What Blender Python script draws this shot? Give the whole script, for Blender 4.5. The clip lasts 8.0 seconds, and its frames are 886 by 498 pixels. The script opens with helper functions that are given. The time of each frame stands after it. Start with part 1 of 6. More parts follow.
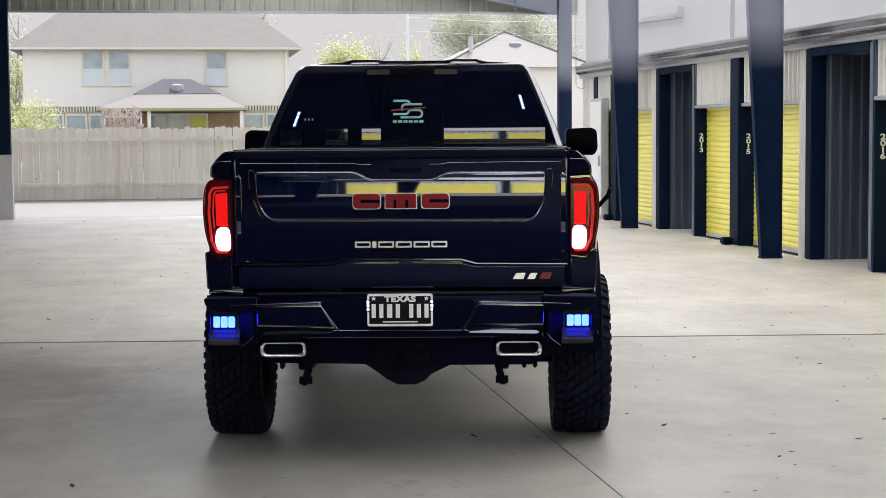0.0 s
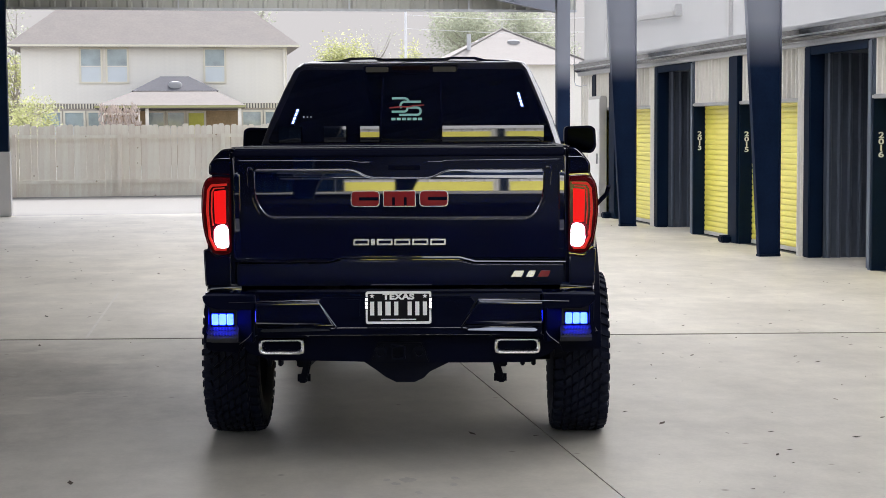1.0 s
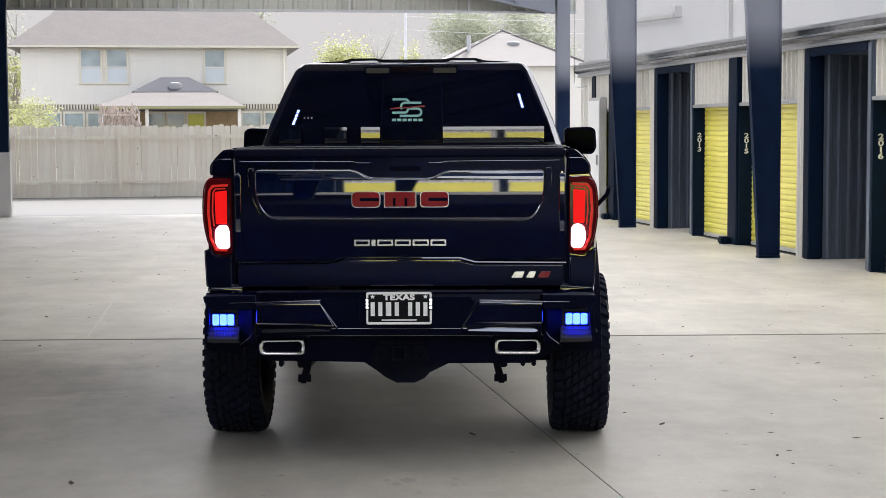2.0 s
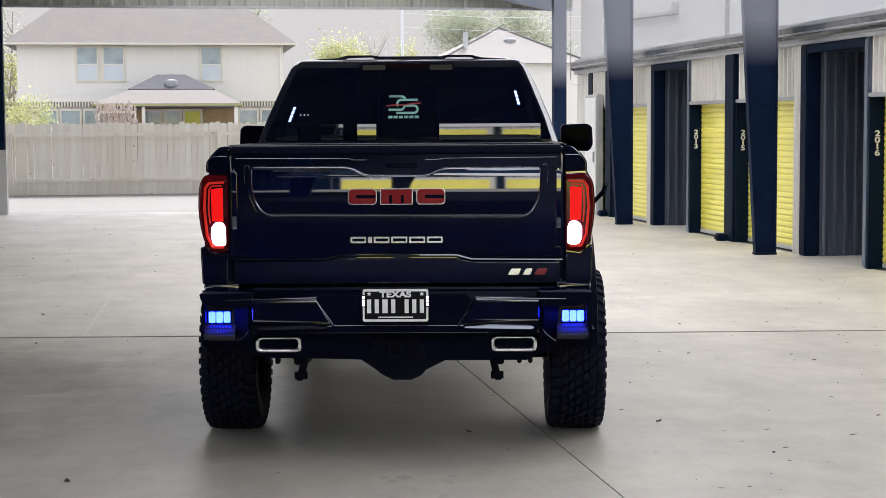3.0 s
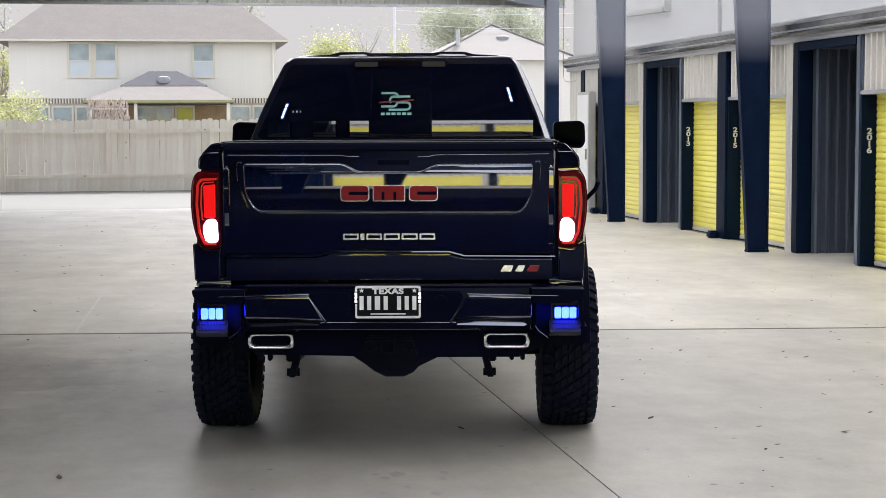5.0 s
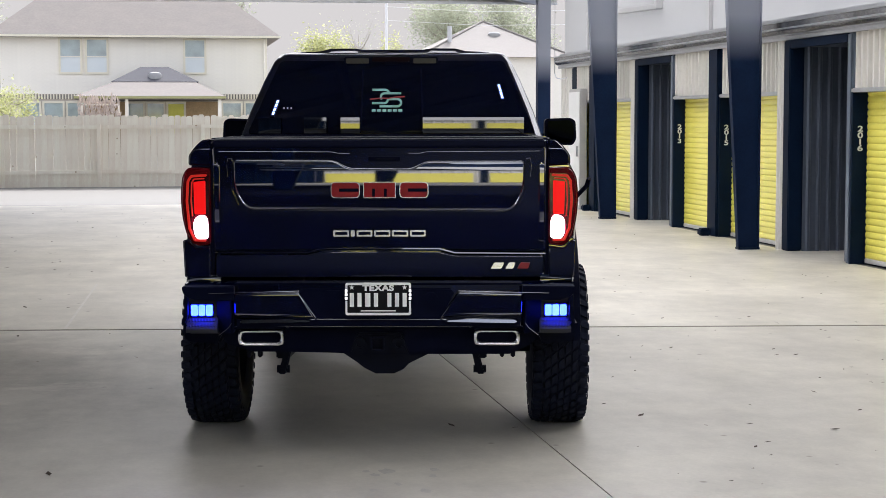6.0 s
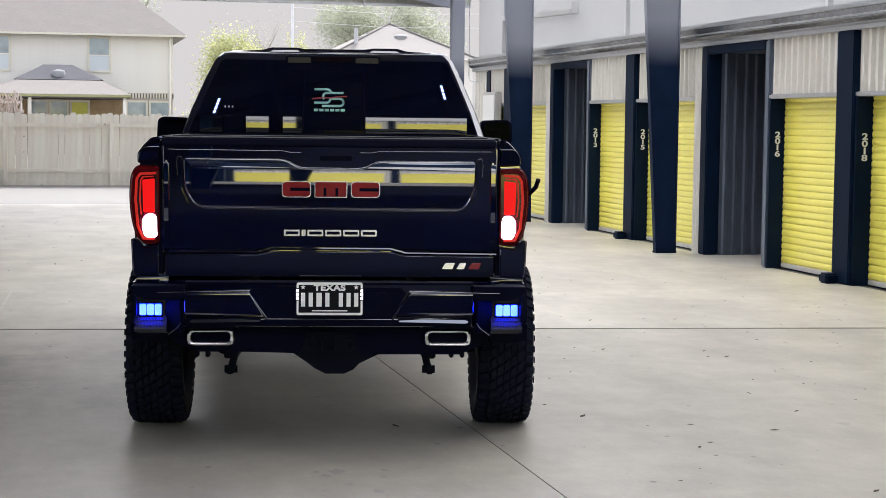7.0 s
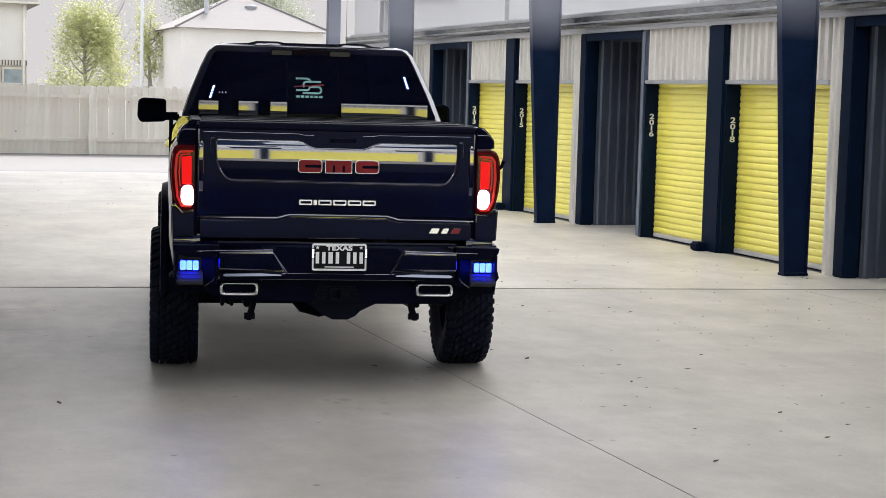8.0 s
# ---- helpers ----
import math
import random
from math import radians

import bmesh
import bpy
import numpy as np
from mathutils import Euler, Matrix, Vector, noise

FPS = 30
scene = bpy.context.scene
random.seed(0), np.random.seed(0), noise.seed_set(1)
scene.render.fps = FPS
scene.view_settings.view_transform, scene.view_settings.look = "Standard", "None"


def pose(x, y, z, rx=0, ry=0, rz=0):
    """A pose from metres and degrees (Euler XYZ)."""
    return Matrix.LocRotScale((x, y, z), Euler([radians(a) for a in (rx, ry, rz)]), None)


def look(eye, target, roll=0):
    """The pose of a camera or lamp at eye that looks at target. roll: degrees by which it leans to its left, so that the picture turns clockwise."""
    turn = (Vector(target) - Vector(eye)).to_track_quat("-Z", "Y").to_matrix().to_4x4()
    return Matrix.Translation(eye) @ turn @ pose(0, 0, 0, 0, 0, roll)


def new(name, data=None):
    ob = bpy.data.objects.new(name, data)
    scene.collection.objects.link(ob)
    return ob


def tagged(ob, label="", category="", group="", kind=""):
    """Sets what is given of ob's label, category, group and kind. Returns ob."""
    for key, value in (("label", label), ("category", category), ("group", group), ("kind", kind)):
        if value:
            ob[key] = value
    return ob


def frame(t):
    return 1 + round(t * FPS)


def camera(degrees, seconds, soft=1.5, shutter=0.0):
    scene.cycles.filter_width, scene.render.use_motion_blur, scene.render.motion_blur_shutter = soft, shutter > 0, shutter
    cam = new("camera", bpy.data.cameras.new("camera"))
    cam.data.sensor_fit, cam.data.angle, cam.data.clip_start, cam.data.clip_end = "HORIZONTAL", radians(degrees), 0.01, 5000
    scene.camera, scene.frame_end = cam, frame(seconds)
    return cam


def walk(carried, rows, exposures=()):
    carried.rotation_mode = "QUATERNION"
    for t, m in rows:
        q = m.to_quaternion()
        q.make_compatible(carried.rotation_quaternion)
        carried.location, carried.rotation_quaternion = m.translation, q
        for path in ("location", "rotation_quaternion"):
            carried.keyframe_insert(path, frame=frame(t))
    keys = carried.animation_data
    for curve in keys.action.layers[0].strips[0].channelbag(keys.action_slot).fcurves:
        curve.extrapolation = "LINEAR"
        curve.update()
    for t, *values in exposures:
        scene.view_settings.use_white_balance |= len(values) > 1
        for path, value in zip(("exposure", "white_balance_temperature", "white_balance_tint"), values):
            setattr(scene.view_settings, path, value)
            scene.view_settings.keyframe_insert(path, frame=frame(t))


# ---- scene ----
cam = camera(30.43, 8.0, soft=0.55)
# seconds, eye, yaw to the left of +y, pitch up, lean
ROWS = [
    (0, -1.070, -7.927, 1.702, -9.178, -4.176, -0.432),
    (0.5, -1.073, -7.929, 1.700, -9.295, -4.222, -0.367),
    (1, -1.073, -7.925, 1.702, -9.253, -4.260, -0.346),
    (1.5, -1.080, -7.937, 1.701, -9.245, -4.190, -0.284),
    (3, -1.077, -7.931, 1.700, -9.382, -4.318, -0.322),
    (3.5, -1.074, -7.927, 1.699, -9.552, -4.328, -0.251),
    (4, -1.077, -7.927, 1.700, -9.561, -4.328, -0.233),
    (4.5, -1.080, -7.932, 1.698, -9.616, -4.356, -0.243),
    (6, -1.073, -7.927, 1.699, -9.959, -4.536, -0.094),
    (6.5, -1.098, -7.921, 1.700, -11.028, -4.524, 0.257),
    (6.7, -1.153, -7.897, 1.699, -11.897, -4.489, 0.509),
    (7, -1.316, -7.873, 1.687, -13.463, -4.433, 0.583),
    (7.1, -1.385, -7.838, 1.688, -14.150, -4.575, 0.590),
    (7.2, -1.465, -7.799, 1.689, -14.858, -4.735, 0.600),
    (7.3, -1.745, -8.500, 1.745, -15.510, -4.830, 0.890),
    (7.4, -2.100, -9.410, 1.812, -16.110, -4.925, 1.220),
    (7.5, -2.335, -9.890, 1.826, -16.440, -4.955, 1.450),
    (7.6, -2.470, -10.080, 1.852, -17.090, -5.045, 1.500),
    (7.8, -2.590, -9.870, 1.852, -18.410, -5.045, 1.510),
    (8, -2.590, -9.270, 1.790, -19.345, -5.385, 1.500),
]


def aim(x, y, z, yaw, pitch, lean):
    a, b = radians(yaw), radians(pitch)
    ahead = Vector((-math.sin(a) * math.cos(b), math.cos(a) * math.cos(b), math.sin(b)))
    return look((x, y, z), Vector((x, y, z)) + ahead, lean)


walk(cam, [(r[0], aim(*r[1:])) for r in ROWS], exposures=((0, 1.50, 6150, 14), (8, 1.50, 6150, 14)))

# ---- light ----
SUN_DIR = Vector((0.30, 0.60, 1.0)).normalized()
world = bpy.data.worlds.new("sky")
scene.world = world
world.use_nodes = True
wn = world.node_tree.nodes
sky = wn.new("ShaderNodeTexSky")
sky.sky_type, sky.sun_disc = "NISHITA", False
sky.sun_elevation = math.asin(SUN_DIR.z)
sky.sun_rotation = math.atan2(SUN_DIR.x, SUN_DIR.y)
sky.air_density, sky.dust_density = 1.0, 3.0
haze = wn.new("ShaderNodeHueSaturation")
haze.inputs["Saturation"].default_value = 0.25
world.node_tree.links.new(sky.outputs[0], haze.inputs["Color"])
world.node_tree.links.new(haze.outputs[0], wn["Background"].inputs[0])
wn["Background"].inputs[1].default_value = 0.158
sun = new("sun", bpy.data.lights.new("sun", "SUN"))
sun.data.energy, sun.data.angle, sun.data.color = 1.8, radians(12), (1.0, 0.96, 0.90)
sun.matrix_world = look(SUN_DIR * 40, (0, 0, 0))

# ---- materials ----


def mat(name, col, rough=0.5, metal=0.0, var=0.12, scale=2.0, fine=60.0, bump=0.0, coat=0.0, coat_ior=1.5, spec=0.5, per_object=0.0, glow=None, power=0.0, stretch=(1, 1, 1)):
    m = bpy.data.materials.new(name)
    m.use_nodes = True
    nt = m.node_tree
    n, link = nt.nodes, nt.links.new
    p = n["Principled BSDF"]
    p.inputs["Roughness"].default_value, p.inputs["Metallic"].default_value = rough, metal
    p.inputs["Specular IOR Level"].default_value = spec
    p.inputs["Coat Weight"].default_value, p.inputs["Coat IOR"].default_value, p.inputs["Coat Roughness"].default_value = coat, coat_ior, 0.02
    if glow:
        p.inputs["Emission Color"].default_value, p.inputs["Emission Strength"].default_value = (*glow, 1), power
    tc, mp = n.new("ShaderNodeTexCoord"), n.new("ShaderNodeMapping")
    mp.inputs["Scale"].default_value = stretch
    link(tc.outputs["Object"], mp.inputs[0])
    broad, grain = n.new("ShaderNodeTexNoise"), n.new("ShaderNodeTexNoise")
    for node, s, d in ((broad, scale, 4), (grain, fine, 3)):
        node.inputs["Scale"].default_value, node.inputs["Detail"].default_value = s, d
        link(mp.outputs[0], node.inputs["Vector"])
    mix = n.new("ShaderNodeMath")
    mix.operation = "MULTIPLY_ADD"
    mix.inputs[1].default_value = 0.6
    link(broad.outputs[0], mix.inputs[0])
    half = n.new("ShaderNodeMath")
    half.operation = "MULTIPLY"
    half.inputs[1].default_value = 0.4
    link(grain.outputs[0], half.inputs[0])
    link(half.outputs[0], mix.inputs[2])
    value = mix.outputs[0]
    if per_object:
        info, add = n.new("ShaderNodeObjectInfo"), n.new("ShaderNodeMath")
        add.operation = "MULTIPLY_ADD"
        add.inputs[1].default_value = per_object
        link(info.outputs["Random"], add.inputs[0])
        link(value, add.inputs[2])
        value = add.outputs[0]
    ramp = n.new("ShaderNodeValToRGB")
    ramp.color_ramp.elements[0].position, ramp.color_ramp.elements[1].position = 0.3, 0.7 + per_object
    ramp.color_ramp.elements[0].color = (*[c * (1 - var) for c in col], 1)
    ramp.color_ramp.elements[1].color = (*[min(1, c * (1 + var)) for c in col], 1)
    link(value, ramp.inputs[0])
    link(ramp.outputs[0], p.inputs["Base Color"])
    rr = n.new("ShaderNodeMapRange")
    rr.inputs[3].default_value, rr.inputs[4].default_value = max(0.02, rough * 0.8), min(1, rough * 1.2)
    link(broad.outputs[0], rr.inputs[0])
    link(rr.outputs[0], p.inputs["Roughness"])
    if bump:
        b = n.new("ShaderNodeBump")
        b.inputs["Strength"].default_value, b.inputs["Distance"].default_value = bump, 0.01
        link(grain.outputs[0], b.inputs["Height"])
        link(b.outputs[0], p.inputs["Normal"])
    return m


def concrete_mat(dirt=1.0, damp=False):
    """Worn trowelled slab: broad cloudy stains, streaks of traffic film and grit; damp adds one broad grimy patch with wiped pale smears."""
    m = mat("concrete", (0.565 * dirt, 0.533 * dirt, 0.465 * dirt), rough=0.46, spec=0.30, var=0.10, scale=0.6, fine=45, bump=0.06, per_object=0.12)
    nt = m.node_tree
    n, link = nt.nodes, nt.links.new
    p = n["Principled BSDF"]
    geo, mp = n.new("ShaderNodeNewGeometry"), n.new("ShaderNodeMapping")
    mp.inputs["Scale"].default_value = (0.8, 0.55, 1)
    link(geo.outputs["Position"], mp.inputs[0])
    stain = n.new("ShaderNodeTexNoise")
    stain.inputs["Scale"].default_value, stain.inputs["Detail"].default_value, stain.inputs["Roughness"].default_value = 1.35, 8, 0.66
    link(mp.outputs[0], stain.inputs["Vector"])
    ramp = n.new("ShaderNodeValToRGB")
    ramp.color_ramp.elements[0].position, ramp.color_ramp.elements[1].position = 0.36, 0.62
    ramp.color_ramp.elements[0].color, ramp.color_ramp.elements[1].color = (0.84, 0.835, 0.825, 1), (1.07, 1.065, 1.05, 1)
    link(stain.outputs[0], ramp.inputs[0])
    mp2, film = n.new("ShaderNodeMapping"), n.new("ShaderNodeTexNoise")
    mp2.inputs["Scale"].default_value = (0.22, 1.7, 1)
    link(geo.outputs["Position"], mp2.inputs[0])
    film.inputs["Scale"].default_value, film.inputs["Detail"].default_value, film.inputs["Roughness"].default_value = 1.3, 6, 0.6
    link(mp2.outputs[0], film.inputs["Vector"])
    band = n.new("ShaderNodeValToRGB")
    band.color_ramp.elements[0].position, band.color_ramp.elements[1].position = 0.35, 0.66
    band.color_ramp.elements[0].color, band.color_ramp.elements[1].color = (0.95, 0.95, 0.955, 1), (1.03, 1.03, 1.025, 1)
    link(film.outputs[0], band.inputs[0])
    wear = n.new("ShaderNodeMixRGB")
    wear.blend_type = "MULTIPLY"
    wear.inputs[0].default_value = 1
    link(ramp.outputs[0], wear.inputs[1])
    link(band.outputs[0], wear.inputs[2])
    speck = n.new("ShaderNodeTexVoronoi")
    speck.inputs["Scale"].default_value = 3.0
    link(geo.outputs["Position"], speck.inputs["Vector"])
    dots = n.new("ShaderNodeValToRGB")
    dots.color_ramp.elements[0].position, dots.color_ramp.elements[1].position = 0.03, 0.07
    dots.color_ramp.elements[0].color = (0.55, 0.53, 0.5, 1)
    link(speck.outputs["Distance"], dots.inputs[0])
    # small cloudy blotches and rubbed marks a hand or two across
    mp4, blotch = n.new("ShaderNodeMapping"), n.new("ShaderNodeTexNoise")
    mp4.inputs["Scale"].default_value, mp4.inputs["Rotation"].default_value = (1.6, 0.9, 1), (0, 0, 0.35)
    link(geo.outputs["Position"], mp4.inputs[0])
    blotch.inputs["Scale"].default_value, blotch.inputs["Detail"].default_value, blotch.inputs["Roughness"].default_value = 4.2, 7, 0.72
    link(mp4.outputs[0], blotch.inputs["Vector"])
    cloud = n.new("ShaderNodeValToRGB")
    cloud.color_ramp.elements[0].position, cloud.color_ramp.elements[1].position = 0.34, 0.66
    cloud.color_ramp.elements[0].color, cloud.color_ramp.elements[1].color = (0.94, 0.938, 0.93, 1), (1.04, 1.04, 1.035, 1)
    link(blotch.outputs[0], cloud.inputs[0])
    both = n.new("ShaderNodeMixRGB")
    both.blend_type = "MULTIPLY"
    both.inputs[0].default_value = 1
    link(wear.outputs[0], both.inputs[1])
    link(cloud.outputs[0], both.inputs[2])
    wear = both
    a, b = n.new("ShaderNodeMixRGB"), n.new("ShaderNodeMixRGB")
    for x in (a, b):
        x.blend_type = "MULTIPLY"
        x.inputs[0].default_value = 1
    src = p.inputs["Base Color"].links[0].from_socket
    link(src, a.inputs[1])
    link(wear.outputs[0], a.inputs[2])
    link(a.outputs[0], b.inputs[1])
    link(dots.outputs[0], b.inputs[2])
    link(b.outputs[0], p.inputs["Base Color"])
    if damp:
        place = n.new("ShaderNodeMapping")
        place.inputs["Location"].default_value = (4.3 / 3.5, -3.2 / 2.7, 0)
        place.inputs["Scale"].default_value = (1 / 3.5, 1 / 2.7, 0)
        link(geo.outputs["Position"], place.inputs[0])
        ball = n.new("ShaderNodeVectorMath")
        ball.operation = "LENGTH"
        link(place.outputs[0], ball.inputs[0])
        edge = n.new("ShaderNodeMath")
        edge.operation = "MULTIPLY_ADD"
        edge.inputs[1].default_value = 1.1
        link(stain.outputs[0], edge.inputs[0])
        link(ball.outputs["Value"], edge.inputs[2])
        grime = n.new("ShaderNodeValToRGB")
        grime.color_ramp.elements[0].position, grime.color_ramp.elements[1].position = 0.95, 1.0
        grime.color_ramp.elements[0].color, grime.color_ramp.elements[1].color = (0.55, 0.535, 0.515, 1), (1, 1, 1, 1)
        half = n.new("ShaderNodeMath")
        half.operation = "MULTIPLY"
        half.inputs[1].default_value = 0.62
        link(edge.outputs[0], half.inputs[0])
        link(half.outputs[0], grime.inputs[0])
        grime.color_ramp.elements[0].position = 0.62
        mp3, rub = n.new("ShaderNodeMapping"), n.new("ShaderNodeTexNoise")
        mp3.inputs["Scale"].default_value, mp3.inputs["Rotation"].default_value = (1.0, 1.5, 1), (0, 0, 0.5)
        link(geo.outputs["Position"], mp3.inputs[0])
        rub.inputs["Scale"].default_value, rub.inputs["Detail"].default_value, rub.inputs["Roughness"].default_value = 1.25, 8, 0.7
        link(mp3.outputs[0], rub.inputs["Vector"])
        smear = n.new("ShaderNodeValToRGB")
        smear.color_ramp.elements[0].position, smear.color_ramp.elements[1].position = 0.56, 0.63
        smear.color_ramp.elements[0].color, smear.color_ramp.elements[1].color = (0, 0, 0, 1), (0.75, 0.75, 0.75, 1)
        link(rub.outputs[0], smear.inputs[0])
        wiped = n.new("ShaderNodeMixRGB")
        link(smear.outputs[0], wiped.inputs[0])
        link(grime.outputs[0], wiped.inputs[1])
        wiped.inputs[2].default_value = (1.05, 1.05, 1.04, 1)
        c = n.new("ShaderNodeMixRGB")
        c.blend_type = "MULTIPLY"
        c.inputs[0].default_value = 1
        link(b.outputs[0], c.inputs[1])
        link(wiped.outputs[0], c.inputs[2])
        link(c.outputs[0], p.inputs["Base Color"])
    return m


def two_tone_mat():
    """Navy enamel below, pale primer grey above head height, with a brushed overlap."""
    m = mat("column_paint", (0.007, 0.016, 0.044), spec=0.06, rough=0.5, var=0.25, scale=3, fine=30, bump=0.02)
    nt = m.node_tree
    n, link = nt.nodes, nt.links.new
    p = n["Principled BSDF"]
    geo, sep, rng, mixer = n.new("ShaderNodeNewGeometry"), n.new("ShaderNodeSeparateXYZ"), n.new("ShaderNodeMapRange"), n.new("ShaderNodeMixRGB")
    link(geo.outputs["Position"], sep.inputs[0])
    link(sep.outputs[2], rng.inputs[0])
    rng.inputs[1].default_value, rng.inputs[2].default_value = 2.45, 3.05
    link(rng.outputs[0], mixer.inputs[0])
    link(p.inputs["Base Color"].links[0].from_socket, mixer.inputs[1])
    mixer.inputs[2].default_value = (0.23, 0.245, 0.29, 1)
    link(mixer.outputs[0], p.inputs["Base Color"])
    return m


def translucent_mat(share_through, tone=0.82):
    """Milky glass-fibre roof sheet that passes a share of the daylight."""
    m = mat("milky_sheet", (tone, tone, tone * 0.98), rough=0.5, var=0.05)
    nt = m.node_tree
    n, link = nt.nodes, nt.links.new
    t, mx = n.new("ShaderNodeBsdfTranslucent"), n.new("ShaderNodeMixShader")
    t.inputs[0].default_value = (tone, tone, tone * 0.98, 1)
    mx.inputs[0].default_value = share_through
    link(n["Principled BSDF"].outputs[0], mx.inputs[1])
    link(t.outputs[0], mx.inputs[2])
    link(mx.outputs[0], n["Material Output"].inputs[0])
    return m


MILKY, MILKY_WALL = translucent_mat(0.85, 0.9), translucent_mat(0.26, 0.44)
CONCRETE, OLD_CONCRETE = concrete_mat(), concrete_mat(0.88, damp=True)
LOT = mat("lot_concrete", (0.205, 0.198, 0.182), rough=0.8, var=0.08, scale=0.3, fine=20, bump=0.05)
JOINT = mat("joint_filler", (0.06, 0.055, 0.05), rough=0.9)
NAVY = mat("navy_enamel", (0.004, 0.0115, 0.030), spec=0.06, rough=0.5, var=0.2, scale=3, fine=40, bump=0.02)
COLUMN = two_tone_mat()
PALE = mat("pale_steel", (0.68, 0.66, 0.61), rough=0.45, var=0.07, scale=1.5, fine=25, bump=0.02)
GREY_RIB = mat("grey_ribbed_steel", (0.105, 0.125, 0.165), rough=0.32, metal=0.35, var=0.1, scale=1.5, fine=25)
GALV = mat("galvanised_trim", (0.46, 0.47, 0.49), rough=0.35, metal=0.7, var=0.12, scale=4, fine=40)
EAVE_GREY = mat("eave_steel", (0.20, 0.205, 0.215), rough=0.22, metal=0.8, var=0.75, scale=0.55, fine=9)
DUCT = mat("pale_duct_paint", (0.52, 0.52, 0.52), rough=0.5, var=0.05)
FASCIA = mat("fascia_olive_grey", (0.36, 0.36, 0.32), rough=0.5, var=0.08, scale=1.5, fine=20)
POST_BLUE = mat("blue_grey_steel", (0.12, 0.15, 0.20), rough=0.3, metal=0.4, var=0.15, scale=3)
GIRT = mat("grey_primed_steel", (0.46, 0.45, 0.44), rough=0.5, var=0.06)
WHITE_STEEL = mat("white_steel", (0.78, 0.78, 0.77), rough=0.5, var=0.04, scale=0.8, fine=15)
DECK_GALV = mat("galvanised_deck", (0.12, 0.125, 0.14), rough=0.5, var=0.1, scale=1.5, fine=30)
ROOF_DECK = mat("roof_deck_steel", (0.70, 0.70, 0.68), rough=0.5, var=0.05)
YELLOW = mat("yellow_curtain", (0.92, 0.83, 0.15), rough=0.35, var=0.08, scale=0.9, fine=30, bump=0.01, coat=0.5)
WHITE = mat("white_print", (0.8, 0.8, 0.8), rough=0.5, var=0.03)
SEAL = mat("door_seal", (0.55, 0.54, 0.5), rough=0.6)
PAINT = mat("black_truck_paint", (0.0003, 0.0012, 0.0165), rough=0.16, var=0.2, scale=2, fine=300, coat=1.0, coat_ior=2.95, spec=0.0)
BLACK_PLASTIC = mat("black_plastic", (0.0009, 0.0019, 0.0110), spec=0.05, rough=0.5, var=0.2, fine=200, bump=0.05)
RUBBER = mat("tyre_rubber", (0.0062, 0.0084, 0.0200), spec=0.14, rough=0.7, var=0.3, scale=6, fine=80, bump=0.1)
DARK_STEEL = mat("dark_steel", (0.0018, 0.0028, 0.0090), rough=0.5, spec=0.08, metal=0.0, var=0.3, scale=8, fine=60, bump=0.05)
TINT = mat("tinted_glass", (0.0006, 0.0018, 0.0105), rough=0.03, var=0.1, coat=1.0, coat_ior=1.55, spec=0.1)
MIRROR = mat("mirror_face", (0.008, 0.010, 0.018), rough=0.04, metal=1.0, var=0.02)
GLOSS_TRIM = mat("black_chrome_trim", (0.24, 0.245, 0.27), rough=0.12, metal=1.0, var=0.05)
CHROME = mat("chrome", (0.85, 0.85, 0.86), rough=0.22, metal=1.0, var=0.03)
BADGE_RED = mat("badge_red", (0.22, 0.006, 0.012), rough=0.3, var=0.2, scale=9, coat=0.12, spec=0.25)
LENS_RED = mat("red_lens", (0.06, 0.001, 0.003), rough=0.12, var=0.1, coat=1.0, coat_ior=1.5, glow=(1.0, 0.01, 0.008), power=0.006)
LENS_DARK = mat("smoked_red_lens", (0.03, 0.001, 0.003), rough=0.1, var=0.1, coat=0.3)
TAIL_GLOW = mat("lit_red_panel", (0.22, 0.004, 0.004), rough=0.3, spec=0.2, glow=(1.0, 0.007, 0.006), power=0.27)
GUIDE_GLOW = mat("light_guide", (0.22, 0.01, 0.01), rough=0.3, spec=0.2, glow=(1.0, 0.040, 0.02), power=0.13)
REVERSE_GLOW = mat("reverse_lamp", (0.9, 0.9, 0.9), rough=0.3, glow=(0.95, 0.97, 1.0), power=22.0)
POD_GLOW = mat("pod_led", (0.6, 0.7, 1.0), rough=0.3, glow=(0.006, 0.011, 1.0), power=20.0)
UNDERSIDE = mat("dusty_underside", (0.20, 0.19, 0.175), rough=0.85, var=0.3, scale=3, fine=30)
STEP_PLASTIC = mat("step_plastic", (0.020, 0.021, 0.026), spec=0.3, rough=0.45, var=0.2, fine=200, bump=0.1)
STROBE_GLOW = mat("strobe_led", (0.6, 0.7, 1.0), rough=0.3, glow=(0.30, 0.45, 1.0), power=1.6)
PLATE_LED = mat("plate_led", (0.8, 0.8, 0.8), rough=0.3, glow=(1.0, 0.98, 0.92), power=1.2)
CLEAR_LENS = mat("clear_lens", (0.07, 0.064, 0.05), rough=0.35, spec=0.2)
MINT = mat("mint_decal", (0.33, 0.62, 0.55), rough=0.4, var=0.05)
DECAL_RED = mat("red_decal", (0.40, 0.05, 0.05), rough=0.4, var=0.05)
PLATE_BLACK = mat("plate_black", (0.008, 0.008, 0.010), rough=0.5, spec=0.1)
PLATE_WHITE = mat("plate_white", (0.92, 0.92, 0.90), rough=0.4, var=0.03)
